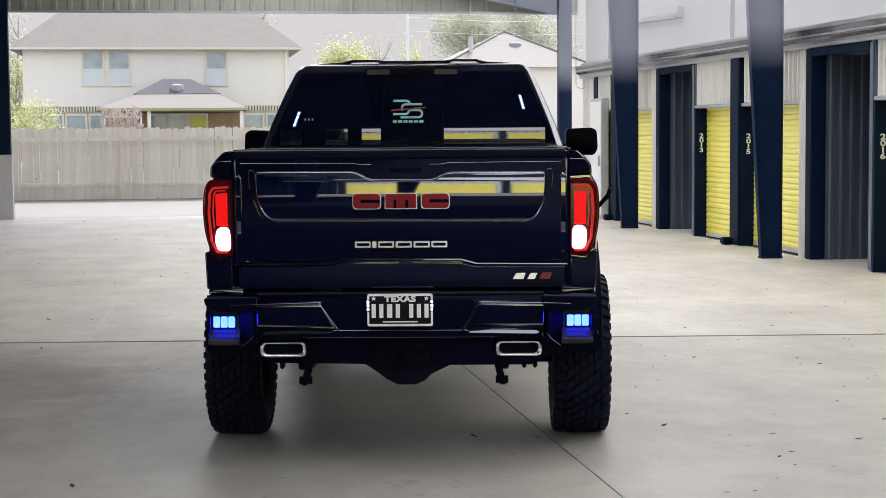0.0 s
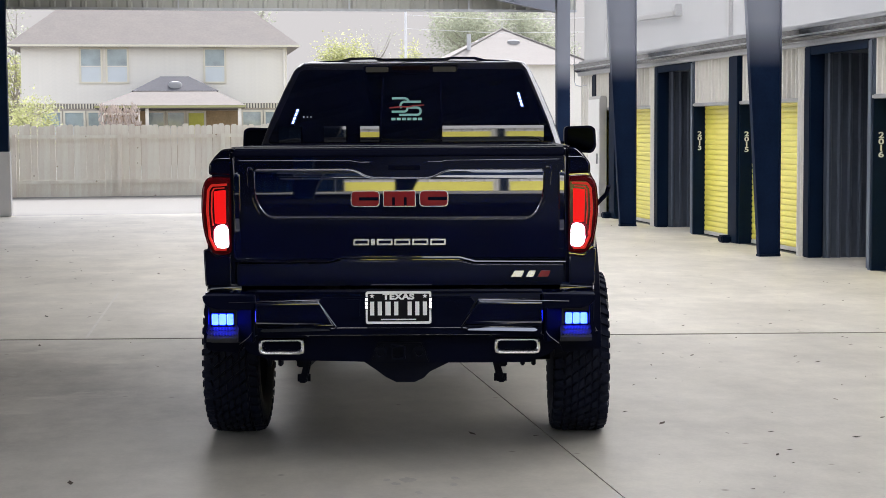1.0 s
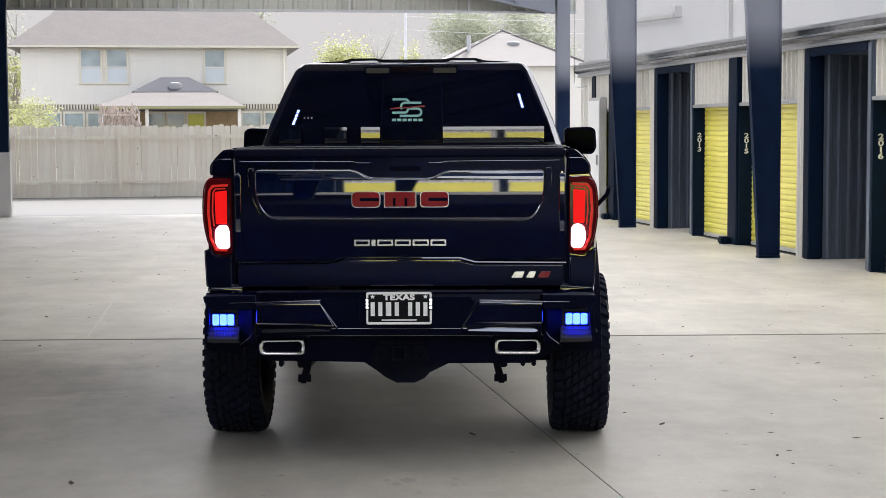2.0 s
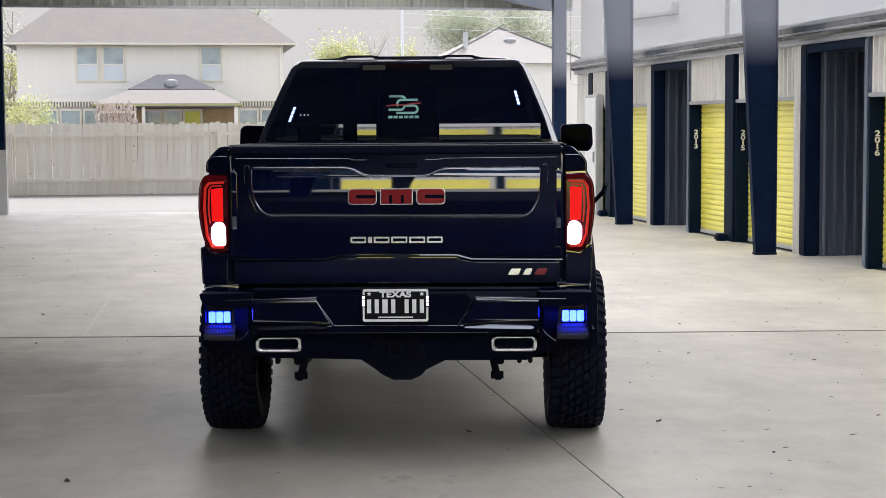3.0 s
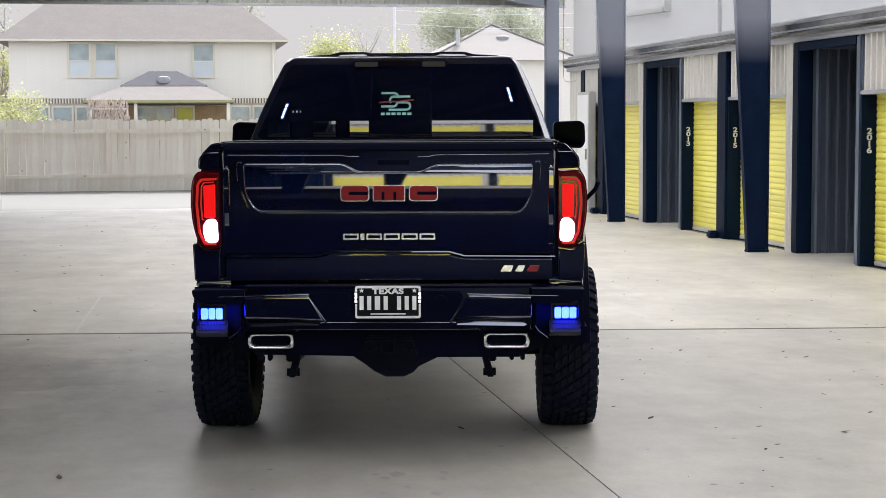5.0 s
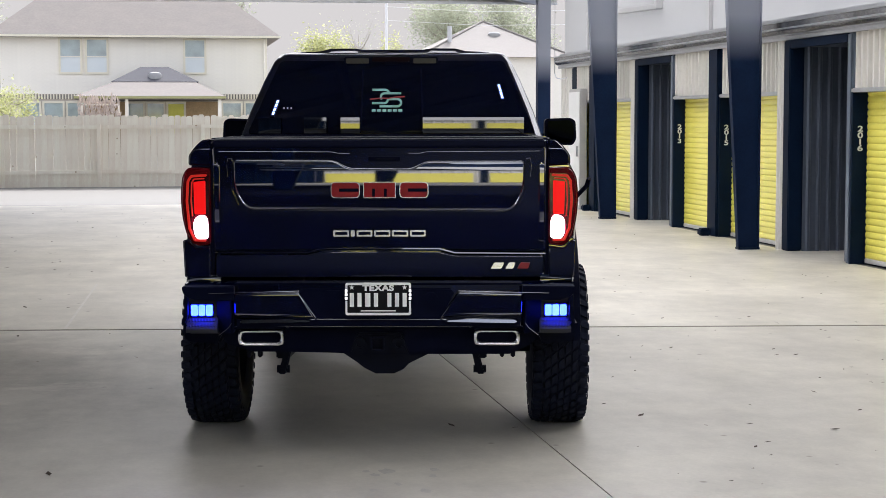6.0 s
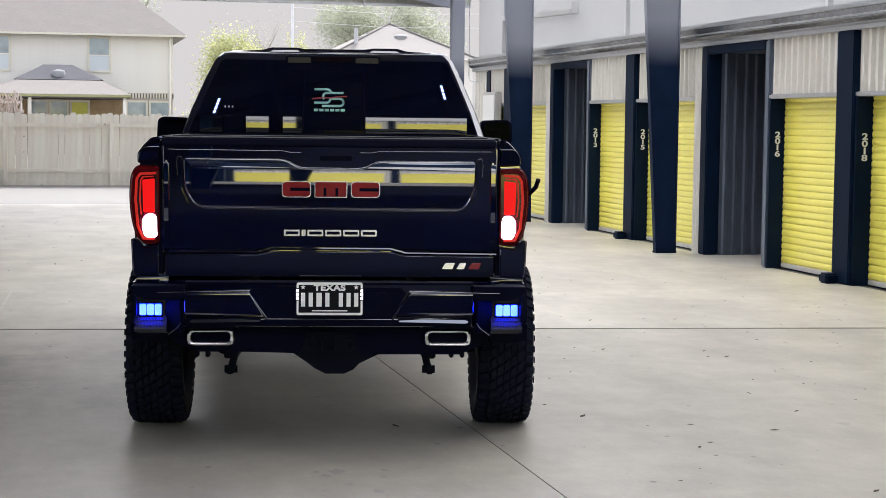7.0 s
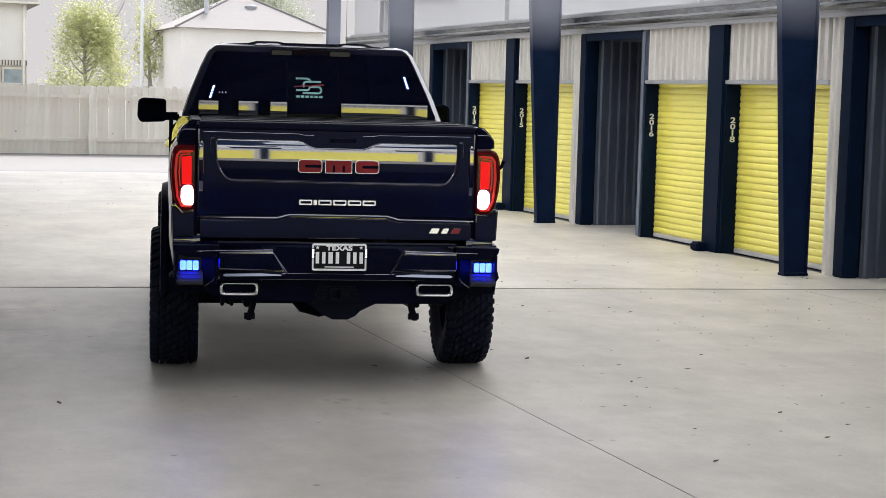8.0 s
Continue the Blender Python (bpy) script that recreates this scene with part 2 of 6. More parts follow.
def specked(m, scale, size, tone):
    """Adds scattered dark knots to a material's colour."""
    n, link = m.node_tree.nodes, m.node_tree.links.new
    p = n["Principled BSDF"]
    geo, cell, ramp, mx = n.new("ShaderNodeNewGeometry"), n.new("ShaderNodeTexVoronoi"), n.new("ShaderNodeValToRGB"), n.new("ShaderNodeMixRGB")
    cell.inputs["Scale"].default_value = scale
    link(geo.outputs["Position"], cell.inputs["Vector"])
    link(cell.outputs["Distance"], ramp.inputs[0])
    ramp.color_ramp.elements[0].position, ramp.color_ramp.elements[1].position = size * 0.6, size
    ramp.color_ramp.elements[0].color = (*tone, 1)
    mx.blend_type = "MULTIPLY"
    mx.inputs[0].default_value = 1
    link(p.inputs["Base Color"].links[0].from_socket, mx.inputs[1])
    link(ramp.outputs[0], mx.inputs[2])
    link(mx.outputs[0], p.inputs["Base Color"])
    return m


FENCE_WOOD = specked(mat("weathered_pine", (0.97, 0.855, 0.73), rough=0.85, var=0.22, scale=1.5, fine=18, bump=0.2, per_object=0.22, stretch=(6, 6, 0.8)), 2.8, 0.075, (0.50, 0.43, 0.36))
SIDING = mat("cream_siding", (0.85, 0.805, 0.71), rough=0.8, var=0.05, scale=0.5, fine=8)
SHINGLE = mat("grey_shingles", (0.160, 0.143, 0.127), rough=0.9, var=0.18, scale=1.0, fine=9, bump=0.3)
SHINGLE_PALE = mat("pale_shingles", (0.25, 0.231, 0.21), rough=0.9, var=0.1, scale=1.0, fine=9, bump=0.2)
SHINGLE_DARK = mat("dark_shingles", (0.05, 0.05, 0.058), rough=0.9, var=0.2, scale=2, fine=9, bump=0.3)
TRIM_TAN = mat("tan_trim", (0.74, 0.69, 0.55), rough=0.7, var=0.06)
BRICK_TAN = mat("tan_brick", (0.60, 0.54, 0.47), rough=0.85, var=0.3, scale=2, fine=14, bump=0.3, per_object=0.2)
BRICK_BROWN = mat("brown_brick", (0.38, 0.27, 0.15), rough=0.85, var=0.3, scale=2, fine=14, bump=0.3)
PANE = mat("window_pane", (0.36, 0.42, 0.42), rough=0.06, coat=1.0, var=0.35)
BLIND = mat("window_blind", (0.66, 0.70, 0.70), rough=0.6, var=0.05)
OLIVE = mat("olive_door", (0.34, 0.33, 0.15), rough=0.6)
VENT = mat("dull_vent_metal", (0.30, 0.30, 0.30), rough=0.7, var=0.1)
BRAKE_LENS = mat("unlit_brake_lens", (0.010, 0.0015, 0.003), rough=0.4, spec=0.06)
BARK = mat("bark", (0.30, 0.27, 0.23), rough=0.9, var=0.3, fine=30, bump=0.4)
def leafy(name, col):
    m = mat(name, col, rough=0.6, var=0.45, scale=3, fine=20)
    nt = m.node_tree
    n, link = nt.nodes, nt.links.new
    t, mx = n.new("ShaderNodeBsdfTranslucent"), n.new("ShaderNodeMixShader")
    link(n["Principled BSDF"].inputs["Base Color"].links[0].from_socket, t.inputs[0])
    mx.inputs[0].default_value = 0.5
    link(n["Principled BSDF"].outputs[0], mx.inputs[1])
    link(t.outputs[0], mx.inputs[2])
    link(mx.outputs[0], n["Material Output"].inputs[0])
    return m


LEAF = leafy("leaves", (0.50, 0.51, 0.25))
LEAF_DARK = leafy("dark_leaves", (0.42, 0.44, 0.33))
BLOSSOM = mat("vine_blossom", (0.50, 0.42, 0.36), rough=0.7, var=0.55, scale=6)
LITTER = mat("dead_leaf", (0.07, 0.05, 0.035), rough=0.9, var=0.4, per_object=0.2)

# ---- building helpers ----


class Mesh:
    """Collects vertices and faces of one mesh."""

    def __init__(self):
        self.v, self.f = [], []

    def add(self, verts, faces):
        k = len(self.v)
        self.v += [tuple(p) for p in verts]
        self.f += [[i + k for i in q] for q in faces]
        return self

    def box(self, x0, x1, y0, y1, z0, z1):
        x0, x1, y0, y1, z0, z1 = min(x0, x1), max(x0, x1), min(y0, y1), max(y0, y1), min(z0, z1), max(z0, z1)
        vs = [(x, y, z) for z in (z0, z1) for y in (y0, y1) for x in (x0, x1)]
        return self.add(vs, [(0, 2, 3, 1), (4, 5, 7, 6), (0, 1, 5, 4), (2, 6, 7, 3), (0, 4, 6, 2), (1, 3, 7, 5)])

    def prism(self, pts, axis, a, b):
        """A polygon drawn in the two other axes (in x, y, z order), pushed along axis from a to b."""
        def put(p, c):
            return {"x": (c, p[0], p[1]), "y": (p[0], c, p[1]), "z": (p[0], p[1], c)}[axis]
        n = len(pts)
        vs = [put(p, a) for p in pts] + [put(p, b) for p in pts]
        fs = [list(range(n)), list(range(2 * n - 1, n - 1, -1))] + [(i, i + n, (i + 1) % n + n, (i + 1) % n) for i in range(n)]
        return self.add(vs, fs)

    def loft(self, rings, caps=True):
        n = len(rings[0])
        vs = [p for r in rings for p in r]
        fs = [(k * n + i, k * n + (i + 1) % n, (k + 1) * n + (i + 1) % n, (k + 1) * n + i) for k in range(len(rings) - 1) for i in range(n)]
        if caps:
            fs += [list(range(n))[::-1], list(range((len(rings) - 1) * n, len(rings) * n))]
        return self.add(vs, fs)

    def sheet(self, rows):
        """A strip of quads over a grid of points."""
        n = len(rows[0])
        return self.add([p for r in rows for p in r], [(k * n + i, k * n + i + 1, (k + 1) * n + i + 1, (k + 1) * n + i) for k in range(len(rows) - 1) for i in range(n - 1)])

    def tube(self, path, radius, sides=10):
        rings = []
        path = [Vector(p) for p in path]
        for i, p in enumerate(path):
            d = (path[min(i + 1, len(path) - 1)] - path[max(i - 1, 0)]).normalized()
            a = d.cross(Vector((0, 0, 1)))
            a = a.normalized() if a.length > 1e-3 else Vector((1, 0, 0))
            b = d.cross(a)
            r = radius[i] if isinstance(radius, (list, tuple)) else radius
            rings.append([p + r * (math.cos(t) * a + math.sin(t) * b) for t in [2 * math.pi * k / sides for k in range(sides)]])
        return self.loft(rings)

    def disc(self, centre, axis, r0, r1, a, b, sides=32):
        """A ring (or, with r0 = 0, a disc) about an axis from a to b."""
        def put(r, t, c):
            u, w = r * math.cos(t), r * math.sin(t)
            return {"x": (centre[0] + c, centre[1] + u, centre[2] + w), "y": (centre[0] + u, centre[1] + c, centre[2] + w), "z": (centre[0] + u, centre[1] + w, centre[2] + c)}[axis]
        ts = [2 * math.pi * k / sides for k in range(sides)]
        if r0 <= 0:
            return self.loft([[put(r1, t, a) for t in ts], [put(r1, t, b) for t in ts]])
        rings = [[put(r0, t, a) for t in ts], [put(r1, t, a) for t in ts], [put(r1, t, b) for t in ts], [put(r0, t, b) for t in ts]]
        return self.loft(rings + [rings[0]], caps=False)


def part(name, m, material, parent=None, label="", bevel=0.0, segments=2, smooth=False, angle=40):
    """Links a Mesh as one object under a thing."""
    me = bpy.data.meshes.new(name)
    me.from_pydata(m.v, [], m.f)
    bm = bmesh.new()
    bm.from_mesh(me)
    if smooth or bevel:
        bmesh.ops.remove_doubles(bm, verts=bm.verts, dist=1e-5)
    bmesh.ops.recalc_face_normals(bm, faces=bm.faces)
    if bevel:
        es = [e for e in bm.edges if len(e.link_faces) == 2 and e.calc_face_angle(0) > 0.5]
        bmesh.ops.bevel(bm, geom=es, offset=bevel, segments=segments, affect="EDGES", clamp_overlap=True)
    if smooth or bevel:
        for f in bm.faces:
            f.smooth = True
        for e in bm.edges:
            e.smooth = e.calc_face_angle(0) < radians(angle)
    bm.to_mesh(me)
    bm.free()
    me.materials.append(material)
    ob = new(name, me)
    ob.parent = parent
    if label:
        tagged(ob, label)
    return ob


def share(ob, name, parent, m):
    """A further object on the same mesh."""
    o = new(name, ob.data)
    o.parent = parent
    o.matrix_basis = m
    return o


def thing(name, label, category, m=None, group="", kind=""):
    e = tagged(new(name), label, category, group, kind)
    e.empty_display_size = 0.2
    if m is not None:
        e.matrix_basis = m
    return e


def lettering(name, text, size, material, parent, m, label="", depth=0.0015, wide=1.0, spacing=1.0, line=1.0, bold=0.0):
    cu = bpy.data.curves.new(name, "FONT")
    cu.body, cu.size, cu.extrude, cu.align_x, cu.align_y = text, size, depth, "CENTER", "CENTER"
    cu.space_character, cu.space_line, cu.offset = spacing, line, bold
    tmp = bpy.data.objects.new(name, cu)
    scene.collection.objects.link(tmp)
    bpy.context.view_layer.update()
    me = bpy.data.meshes.new_from_object(tmp.evaluated_get(bpy.context.evaluated_depsgraph_get()))
    bpy.data.objects.remove(tmp)
    me.transform(Matrix.Diagonal((wide, 1, 1, 1)))
    me.materials.clear()
    me.materials.append(material)
    ob = new(name, me)
    ob.parent, ob.matrix_basis = parent, m
    if label:
        tagged(ob, label)
    return ob


def ribs(u0, u1, pitch=0.2, high=0.03):
    """The profile of ribbed sheeting: (along, proud) pairs."""
    out, u = [], u0
    while u < u1 - 1e-6:
        for du, h in ((0, 0), (0.30, 0), (0.42, 1), (0.62, 1), (0.74, 0)):
            if u + du * pitch < u1:
                out.append((u + du * pitch, h * high))
        u += pitch
    return out + [(u1, 0)]


def ribbed_x(x, y0, y1, z0, z1, out=-1, pitch=0.2, high=0.03):
    """Upright ribbed sheeting in a plane of constant x, with ribs proud on the out side."""
    pr = ribs(min(y0, y1), max(y0, y1), pitch, high)
    m = Mesh().sheet([[(x + out * h, u, z) for u, h in pr] for z in (z0, z1)])
    return m.sheet([[(x - out * 0.004, u, z) for u, h in (pr[0], pr[-1])] for z in (z0, z1)])


def ribbed_y(y, x0, x1, z0, z1, out=-1, pitch=0.2, high=0.03):
    pr = ribs(min(x0, x1), max(x0, x1), pitch, high)
    m = Mesh().sheet([[(u, y + out * h, z) for u, h in pr] for z in (z0, z1)])
    return m.sheet([[(u, y - out * 0.004, z) for u, h in (pr[0], pr[-1])] for z in (z0, z1)])


# ---- ground ----
g = Mesh()
ys = [(-400, -0.012), (-34, -0.012), (27.6, -0.012), (31.2, 0.12), (900, 0.12)]
g.sheet([[(x, y, z) for x in (-500, -60, 60, 500)] for y, z in ys])
tagged(part("ground", g, LOT), "pale sunlit concrete lot around the canopy", "ground", kind="structure")
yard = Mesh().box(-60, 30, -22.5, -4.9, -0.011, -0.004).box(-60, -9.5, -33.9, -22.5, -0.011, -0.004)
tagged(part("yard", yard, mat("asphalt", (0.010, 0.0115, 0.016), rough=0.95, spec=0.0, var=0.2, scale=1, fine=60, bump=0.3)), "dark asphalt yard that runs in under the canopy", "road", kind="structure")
WALL_X, DOOR_X, PERIOD = 6.95, 7.13, 6.69

# ---- storage building beside the lane ----
building = thing("storage_building", "ribbed steel self-storage row with navy frames and grey eave trim", "storage building", kind="structure")
ENDS = (-16.8, 24.05)
starts = [5.27 + PERIOD * k for k in range(-3, 3)]
DOOR_TOP, OPEN_TOP, EAVE = 2.06, 2.71, 2.76


def slat_mesh(w):
    m = Mesh()
    prof = [(0.004, 0.0), (-0.006, 0.009), (-0.010, 0.022), (-0.011, 0.042), (-0.009, 0.062), (-0.004, 0.072), (0.004, 0.0793)]
    m.sheet([[(px, y, pz) for px, pz in prof] for y in (0, w)])
    m.sheet([[(px + 0.004, y, pz) for px, pz in prof] for y in (0, w)])
    return m


def rolling_door(y0, y1, label):
    """A roll-up curtain between y0 and y1, its foot on the floor."""
    d = thing("rolling_door", label, "rolling door", pose(DOOR_X, y0, 0), group="roll-up storage doors")
    w = y1 - y0
    first = part("slat", slat_mesh(w), YELLOW, d, smooth=True, angle=70)
    first.matrix_basis = pose(0, 0, 0.065)
    for k in range(1, 25):
        share(first, "slat", d, pose(0, 0, 0.065 + 0.0793 * k))
    part("bottom_bar", Mesh().box(-0.02, 0.02, 0.01, w - 0.01, 0.012, 0.066), SEAL, d, "grey aluminium bottom bar", bevel=0.006)
    part("bottom_seal", Mesh().box(-0.012, 0.012, 0.01, w - 0.01, 0.0, 0.014), BLACK_PLASTIC, d)
    return d


def header(y0, y1, z0):
    part("header_panel", ribbed_x(WALL_X + 0.03, y0, y1, z0, OPEN_TOP, pitch=0.155, high=0.042), PALE, building, "pale ribbed steel panel over a door")
    part("header_trim", Mesh().box(WALL_X - 0.02, DOOR_X + 0.03, y0, y1, z0 - 0.05, z0), GALV, building, bevel=0.006)
    part("header_soffit", Mesh().box(WALL_X + 0.045, DOOR_X + 0.06, y0, y1, z0 + 0.004, OPEN_TOP), NAVY, building)


def upright(name, y0, y1, material, x0=WALL_X - 0.02, x1=DOOR_X + 0.12, z1=OPEN_TOP, bevel=0.012, label=""):
    return part(name, Mesh().box(x0, x1, y0, y1, 0, z1), material, building, label, bevel=bevel)


def bay(b, numbers, last=False):
    """One module of the row: a passage, then two doors, towards the near end."""
    # b is the far side of the module's near passage; doors lie beyond it at greater y
    door2 = (b + 0.43, b + 2.62)
    door1 = (b + 3.06, b + (4.07 if last else 4.76))
    passage = (b + 4.93, b + PERIOD)
    upright("jamb", b, b + 0.20, NAVY, x1=WALL_X + 0.17, label="navy steel jamb")
    tr = Mesh().sheet([[(WALL_X - h, u, z) for u, h in ribs(b + 0.20, b + 0.43, 0.115, 0.03)] for z in (0, OPEN_TOP)])
    part("corner_trim", tr, PALE, building, "pale folded corner trim")
    part("jamb_core", Mesh().box(WALL_X + 0.006, DOOR_X + 0.1, b + 0.204, b + 0.426, 0, OPEN_TOP), NAVY, building)
    upright("pilaster", door2[1] + 0.04, door1[0] - 0.02, NAVY, x0=WALL_X - 0.05, label="navy steel pilaster")
    part("pilaster_foot", Mesh().box(WALL_X - 0.20, WALL_X - 0.05, door1[0] - 0.20, door1[0] - 0.02, 0, 0.11), NAVY, building, bevel=0.02)
    if last:
        upright("corner_post", door1[1] + 0.04, door1[1] + 0.36, NAVY, bevel=0.02, label="navy steel corner post")
    else:
        upright("corner_post", door1[1] + 0.04, passage[0], POST_BLUE, bevel=0.02, label="blue-grey steel corner post")
    for (y0, y1), num in ((door2, numbers[1]), (door1, numbers[0])):
        j = part("number_jamb", Mesh().box(WALL_X - 0.015, DOOR_X + 0.05, y1 + 0.002, y1 + 0.038, 0, DOOR_TOP), NAVY, building, "navy door jamb")
        if num:
            lettering("unit_number", "\n".join(num), 0.094, WHITE, j, pose(7.035, y1 - 0.001, 1.47, 90, 0, 0), "white stacked unit number", wide=1.45, line=0.80, bold=0.0028)
        header(y0, y1 + 0.04, DOOR_TOP)
        lab = "yellow corrugated roll-up storage door, closed, in a navy frame"
        rolling_door(y0 + 0.002, y1, lab)
    if last:
        return
    # passage: ribbed side wall, back, ceiling
    p0, p1 = passage
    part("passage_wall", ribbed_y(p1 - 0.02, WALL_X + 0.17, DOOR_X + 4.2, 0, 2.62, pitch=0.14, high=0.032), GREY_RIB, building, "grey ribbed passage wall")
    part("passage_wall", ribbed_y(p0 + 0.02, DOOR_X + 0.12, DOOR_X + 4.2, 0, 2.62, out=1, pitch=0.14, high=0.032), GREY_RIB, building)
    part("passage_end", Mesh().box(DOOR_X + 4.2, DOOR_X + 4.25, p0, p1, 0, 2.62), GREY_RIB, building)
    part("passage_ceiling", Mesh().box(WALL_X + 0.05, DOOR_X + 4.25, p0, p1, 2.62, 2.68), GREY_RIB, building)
    part("passage_header", Mesh().box(WALL_X - 0.02, WALL_X + 0.05, p0, p1, 2.60, OPEN_TOP), NAVY, building, bevel=0.008)


NUMS = {-5: ("", ""), -4: ("", ""), -3: ("", ""), -2: ("", ""), -1: ("", ""), 0: ("2016", "2018"), 1: ("2013", "2015"), 2: ("", "")}
for k, b in zip(range(-3, 3), starts):
    bay(b, NUMS[k], k == 2)
# the far end of the row past the last passage
far0 = starts[-1] + 4.43
part("end_panel", ribbed_x(WALL_X + 0.03, far0, ENDS[1], 0, OPEN_TOP), PALE, building, "pale ribbed end panel")
part("end_return", ribbed_y(ENDS[1], WALL_X + 0.03, 16.0, 0, EAVE + 0.2, out=1), PALE, building)
g = Mesh().box(WALL_X - 0.06, WALL_X + 0.3, ENDS[0], ENDS[1], OPEN_TOP, EAVE)
part("eave_angle", g, GALV, building, bevel=0.008)
prof = [(-0.04, 2.775), (-0.10, 2.785), (-0.145, 2.82), (-0.150, 2.925), (-0.135, 2.945), (-0.115, 2.935), (-0.112, 2.86), (-0.03, 2.86)]
part("gutter", Mesh().prism([(WALL_X + x, z) for x, z in prof], "y", ENDS[0], ENDS[1] - 0.05), EAVE_GREY, building, "dull folded steel eave gutter")
for z0, z1, out in ((2.928, 2.952, 0.162), (2.838, 2.860, 0.157)):
    part("gutter_lip", Mesh().box(WALL_X - out, WALL_X - 0.140, ENDS[0], ENDS[1] - 0.05, z0, z1), GALV, building, "pale rolled gutter lip", bevel=0.006)
part("eave_trim", Mesh().box(WALL_X - 0.075, WALL_X + 0.3, ENDS[0], ENDS[1], EAVE + 0.003, 2.80), GALV, building, bevel=0.01)
y = ENDS[0] + 0.6
while y < ENDS[1]:
    part("gutter_strap", Mesh().box(WALL_X - 0.155, WALL_X - 0.02, y, y + 0.03, 2.945, 2.958), GALV, building)
    y += 1.34
part("roof_sheet", Mesh().box(WALL_X - 0.03, 16, ENDS[0], ENDS[1], 2.962, 3.0), GALV, building)
part("back_wall", Mesh().box(15.9, 16, ENDS[0], ENDS[1], 0, 3.0), PALE, building)
part("near_end", Mesh().box(WALL_X, 16, ENDS[0] - 0.1, ENDS[0], 0, 3.0), PALE, building)

# ---- high wall above the row ----
high = thing("wall_upper", "white sheet-steel wall above the storage eave", "wall", kind="structure")
part("wall_sheet", Mesh().sheet([[(7.25, y, z) for y in (-5.0, 24.9)] for z in (3.0, 5.1)]), MILKY_WALL, high, "milky daylight wall sheeting")
part("wall_sheet", Mesh().box(7.25, 7.31, ENDS[0], -5.0, 3.0, 5.1), WHITE_STEEL, high)
for k in range(-3, 2):
    y = 15.82 + 6.69 * k
    part("wall_girt", Mesh().box(7.19, 7.25, y, y + 0.085, 3.0, 5.0), DUCT, high, bevel=0.008)
part("duct", Mesh().box(7.13, 7.25, 22.66, 22.80, 3.0, 3.69), DUCT, high, bevel=0.008)
part("duct", Mesh().prism([(18.42, 3.53), (22.80, 3.66), (22.80, 3.76), (18.42, 3.62)], "x", 7.13, 7.25), DUCT, high, "pale square duct", bevel=0.008)
part("duct", Mesh().box(7.13, 7.25, 18.32, 18.42, 3.53, 3.72), DUCT, high, bevel=0.008)

# ---- canopy ----
canopy = thing("canopy", "steel portal-frame canopy with navy tapered columns and pale roof deck", "canopy", kind="structure")
CX = 6.665


def column(y, x_out, inward, top, base=0.25, head=0.52):
    """A tapered I column: a straight outer flange at x_out, an inner flange that leans inward."""
    s = inward
    t = 0.016
    web = [(x_out, 0.03), (x_out, top), (x_out + s * head, top), (x_out + s * base, 0.03)]
    m = Mesh().prism(web, "y", y - 0.006, y + 0.006)
    m.box(x_out, x_out - s * t, y - 0.05, y + 0.05, 0.03, top)
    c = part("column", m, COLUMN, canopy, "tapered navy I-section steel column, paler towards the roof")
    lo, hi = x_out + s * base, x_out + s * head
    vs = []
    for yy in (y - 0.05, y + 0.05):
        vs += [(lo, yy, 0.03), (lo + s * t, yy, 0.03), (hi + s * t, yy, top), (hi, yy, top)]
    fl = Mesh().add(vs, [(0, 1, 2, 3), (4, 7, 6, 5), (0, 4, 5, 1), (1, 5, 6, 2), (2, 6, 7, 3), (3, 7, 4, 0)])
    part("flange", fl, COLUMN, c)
    part("base_plate", Mesh().box(x_out - s * 0.02, x_out + s * (base + 0.022), y - 0.065, y + 0.065, 0, 0.03), NAVY, c, bevel=0.004)
    return c


def rafter(y, x0, z0, x1, z1, d0, d1):
    m = Mesh().prism([(x0, z0), (x0, z0 + d0), (x1, z1 + d1), (x1, z1)], "y", y - 0.006, y + 0.006)
    for e in (0, 1):
        a, b = (z0 + e * d0, z1 + e * d1)
        m.add([(x0, y - 0.1, a), (x1, y - 0.1, b), (x1, y + 0.1, b), (x0, y + 0.1, a), (x0, y - 0.1, a + 0.016), (x1, y - 0.1, b + 0.016), (x1, y + 0.1, b + 0.016), (x0, y + 0.1, a + 0.016)],
              [(0, 3, 2, 1), (4, 5, 6, 7), (0, 1, 5, 4), (1, 2, 6, 5), (2, 3, 7, 6), (3, 0, 4, 7)])
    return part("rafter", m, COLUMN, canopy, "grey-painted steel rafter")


NEAR_Y = -7.0
FRAMES = [5.6 + 6.75 * k for k in range(-1, 3)]
LEFT_X = -4.75
for y in FRAMES:
    column(y, CX, -1, 4.55)
    column(y, LEFT_X, 1, 4.55)
    rafter(y, CX, 3.95, 0.9, 5.2, 0.75, 0.45)
    rafter(y, LEFT_X - 1.0, 4.75, 0.9, 5.2, 0.40, 0.45)
for k in (-2, -3, -4):
    column(5.6 + 6.75 * k, LEFT_X, 1, 4.55)
    rafter(5.6 + 6.75 * k, LEFT_X - 1.0, 4.75, -2.6, 5.0, 0.40, 0.45)
END_Y = 25.3
m = Mesh().box(6.75, 7.02, END_Y - 0.1, END_Y + 0.1, 0, 5.4)
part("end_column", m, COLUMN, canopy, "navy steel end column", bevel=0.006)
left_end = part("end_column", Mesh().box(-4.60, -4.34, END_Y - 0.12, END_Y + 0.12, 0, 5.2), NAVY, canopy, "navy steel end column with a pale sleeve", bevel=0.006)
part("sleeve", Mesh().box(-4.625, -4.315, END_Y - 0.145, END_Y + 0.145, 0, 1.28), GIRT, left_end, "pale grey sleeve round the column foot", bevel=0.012)
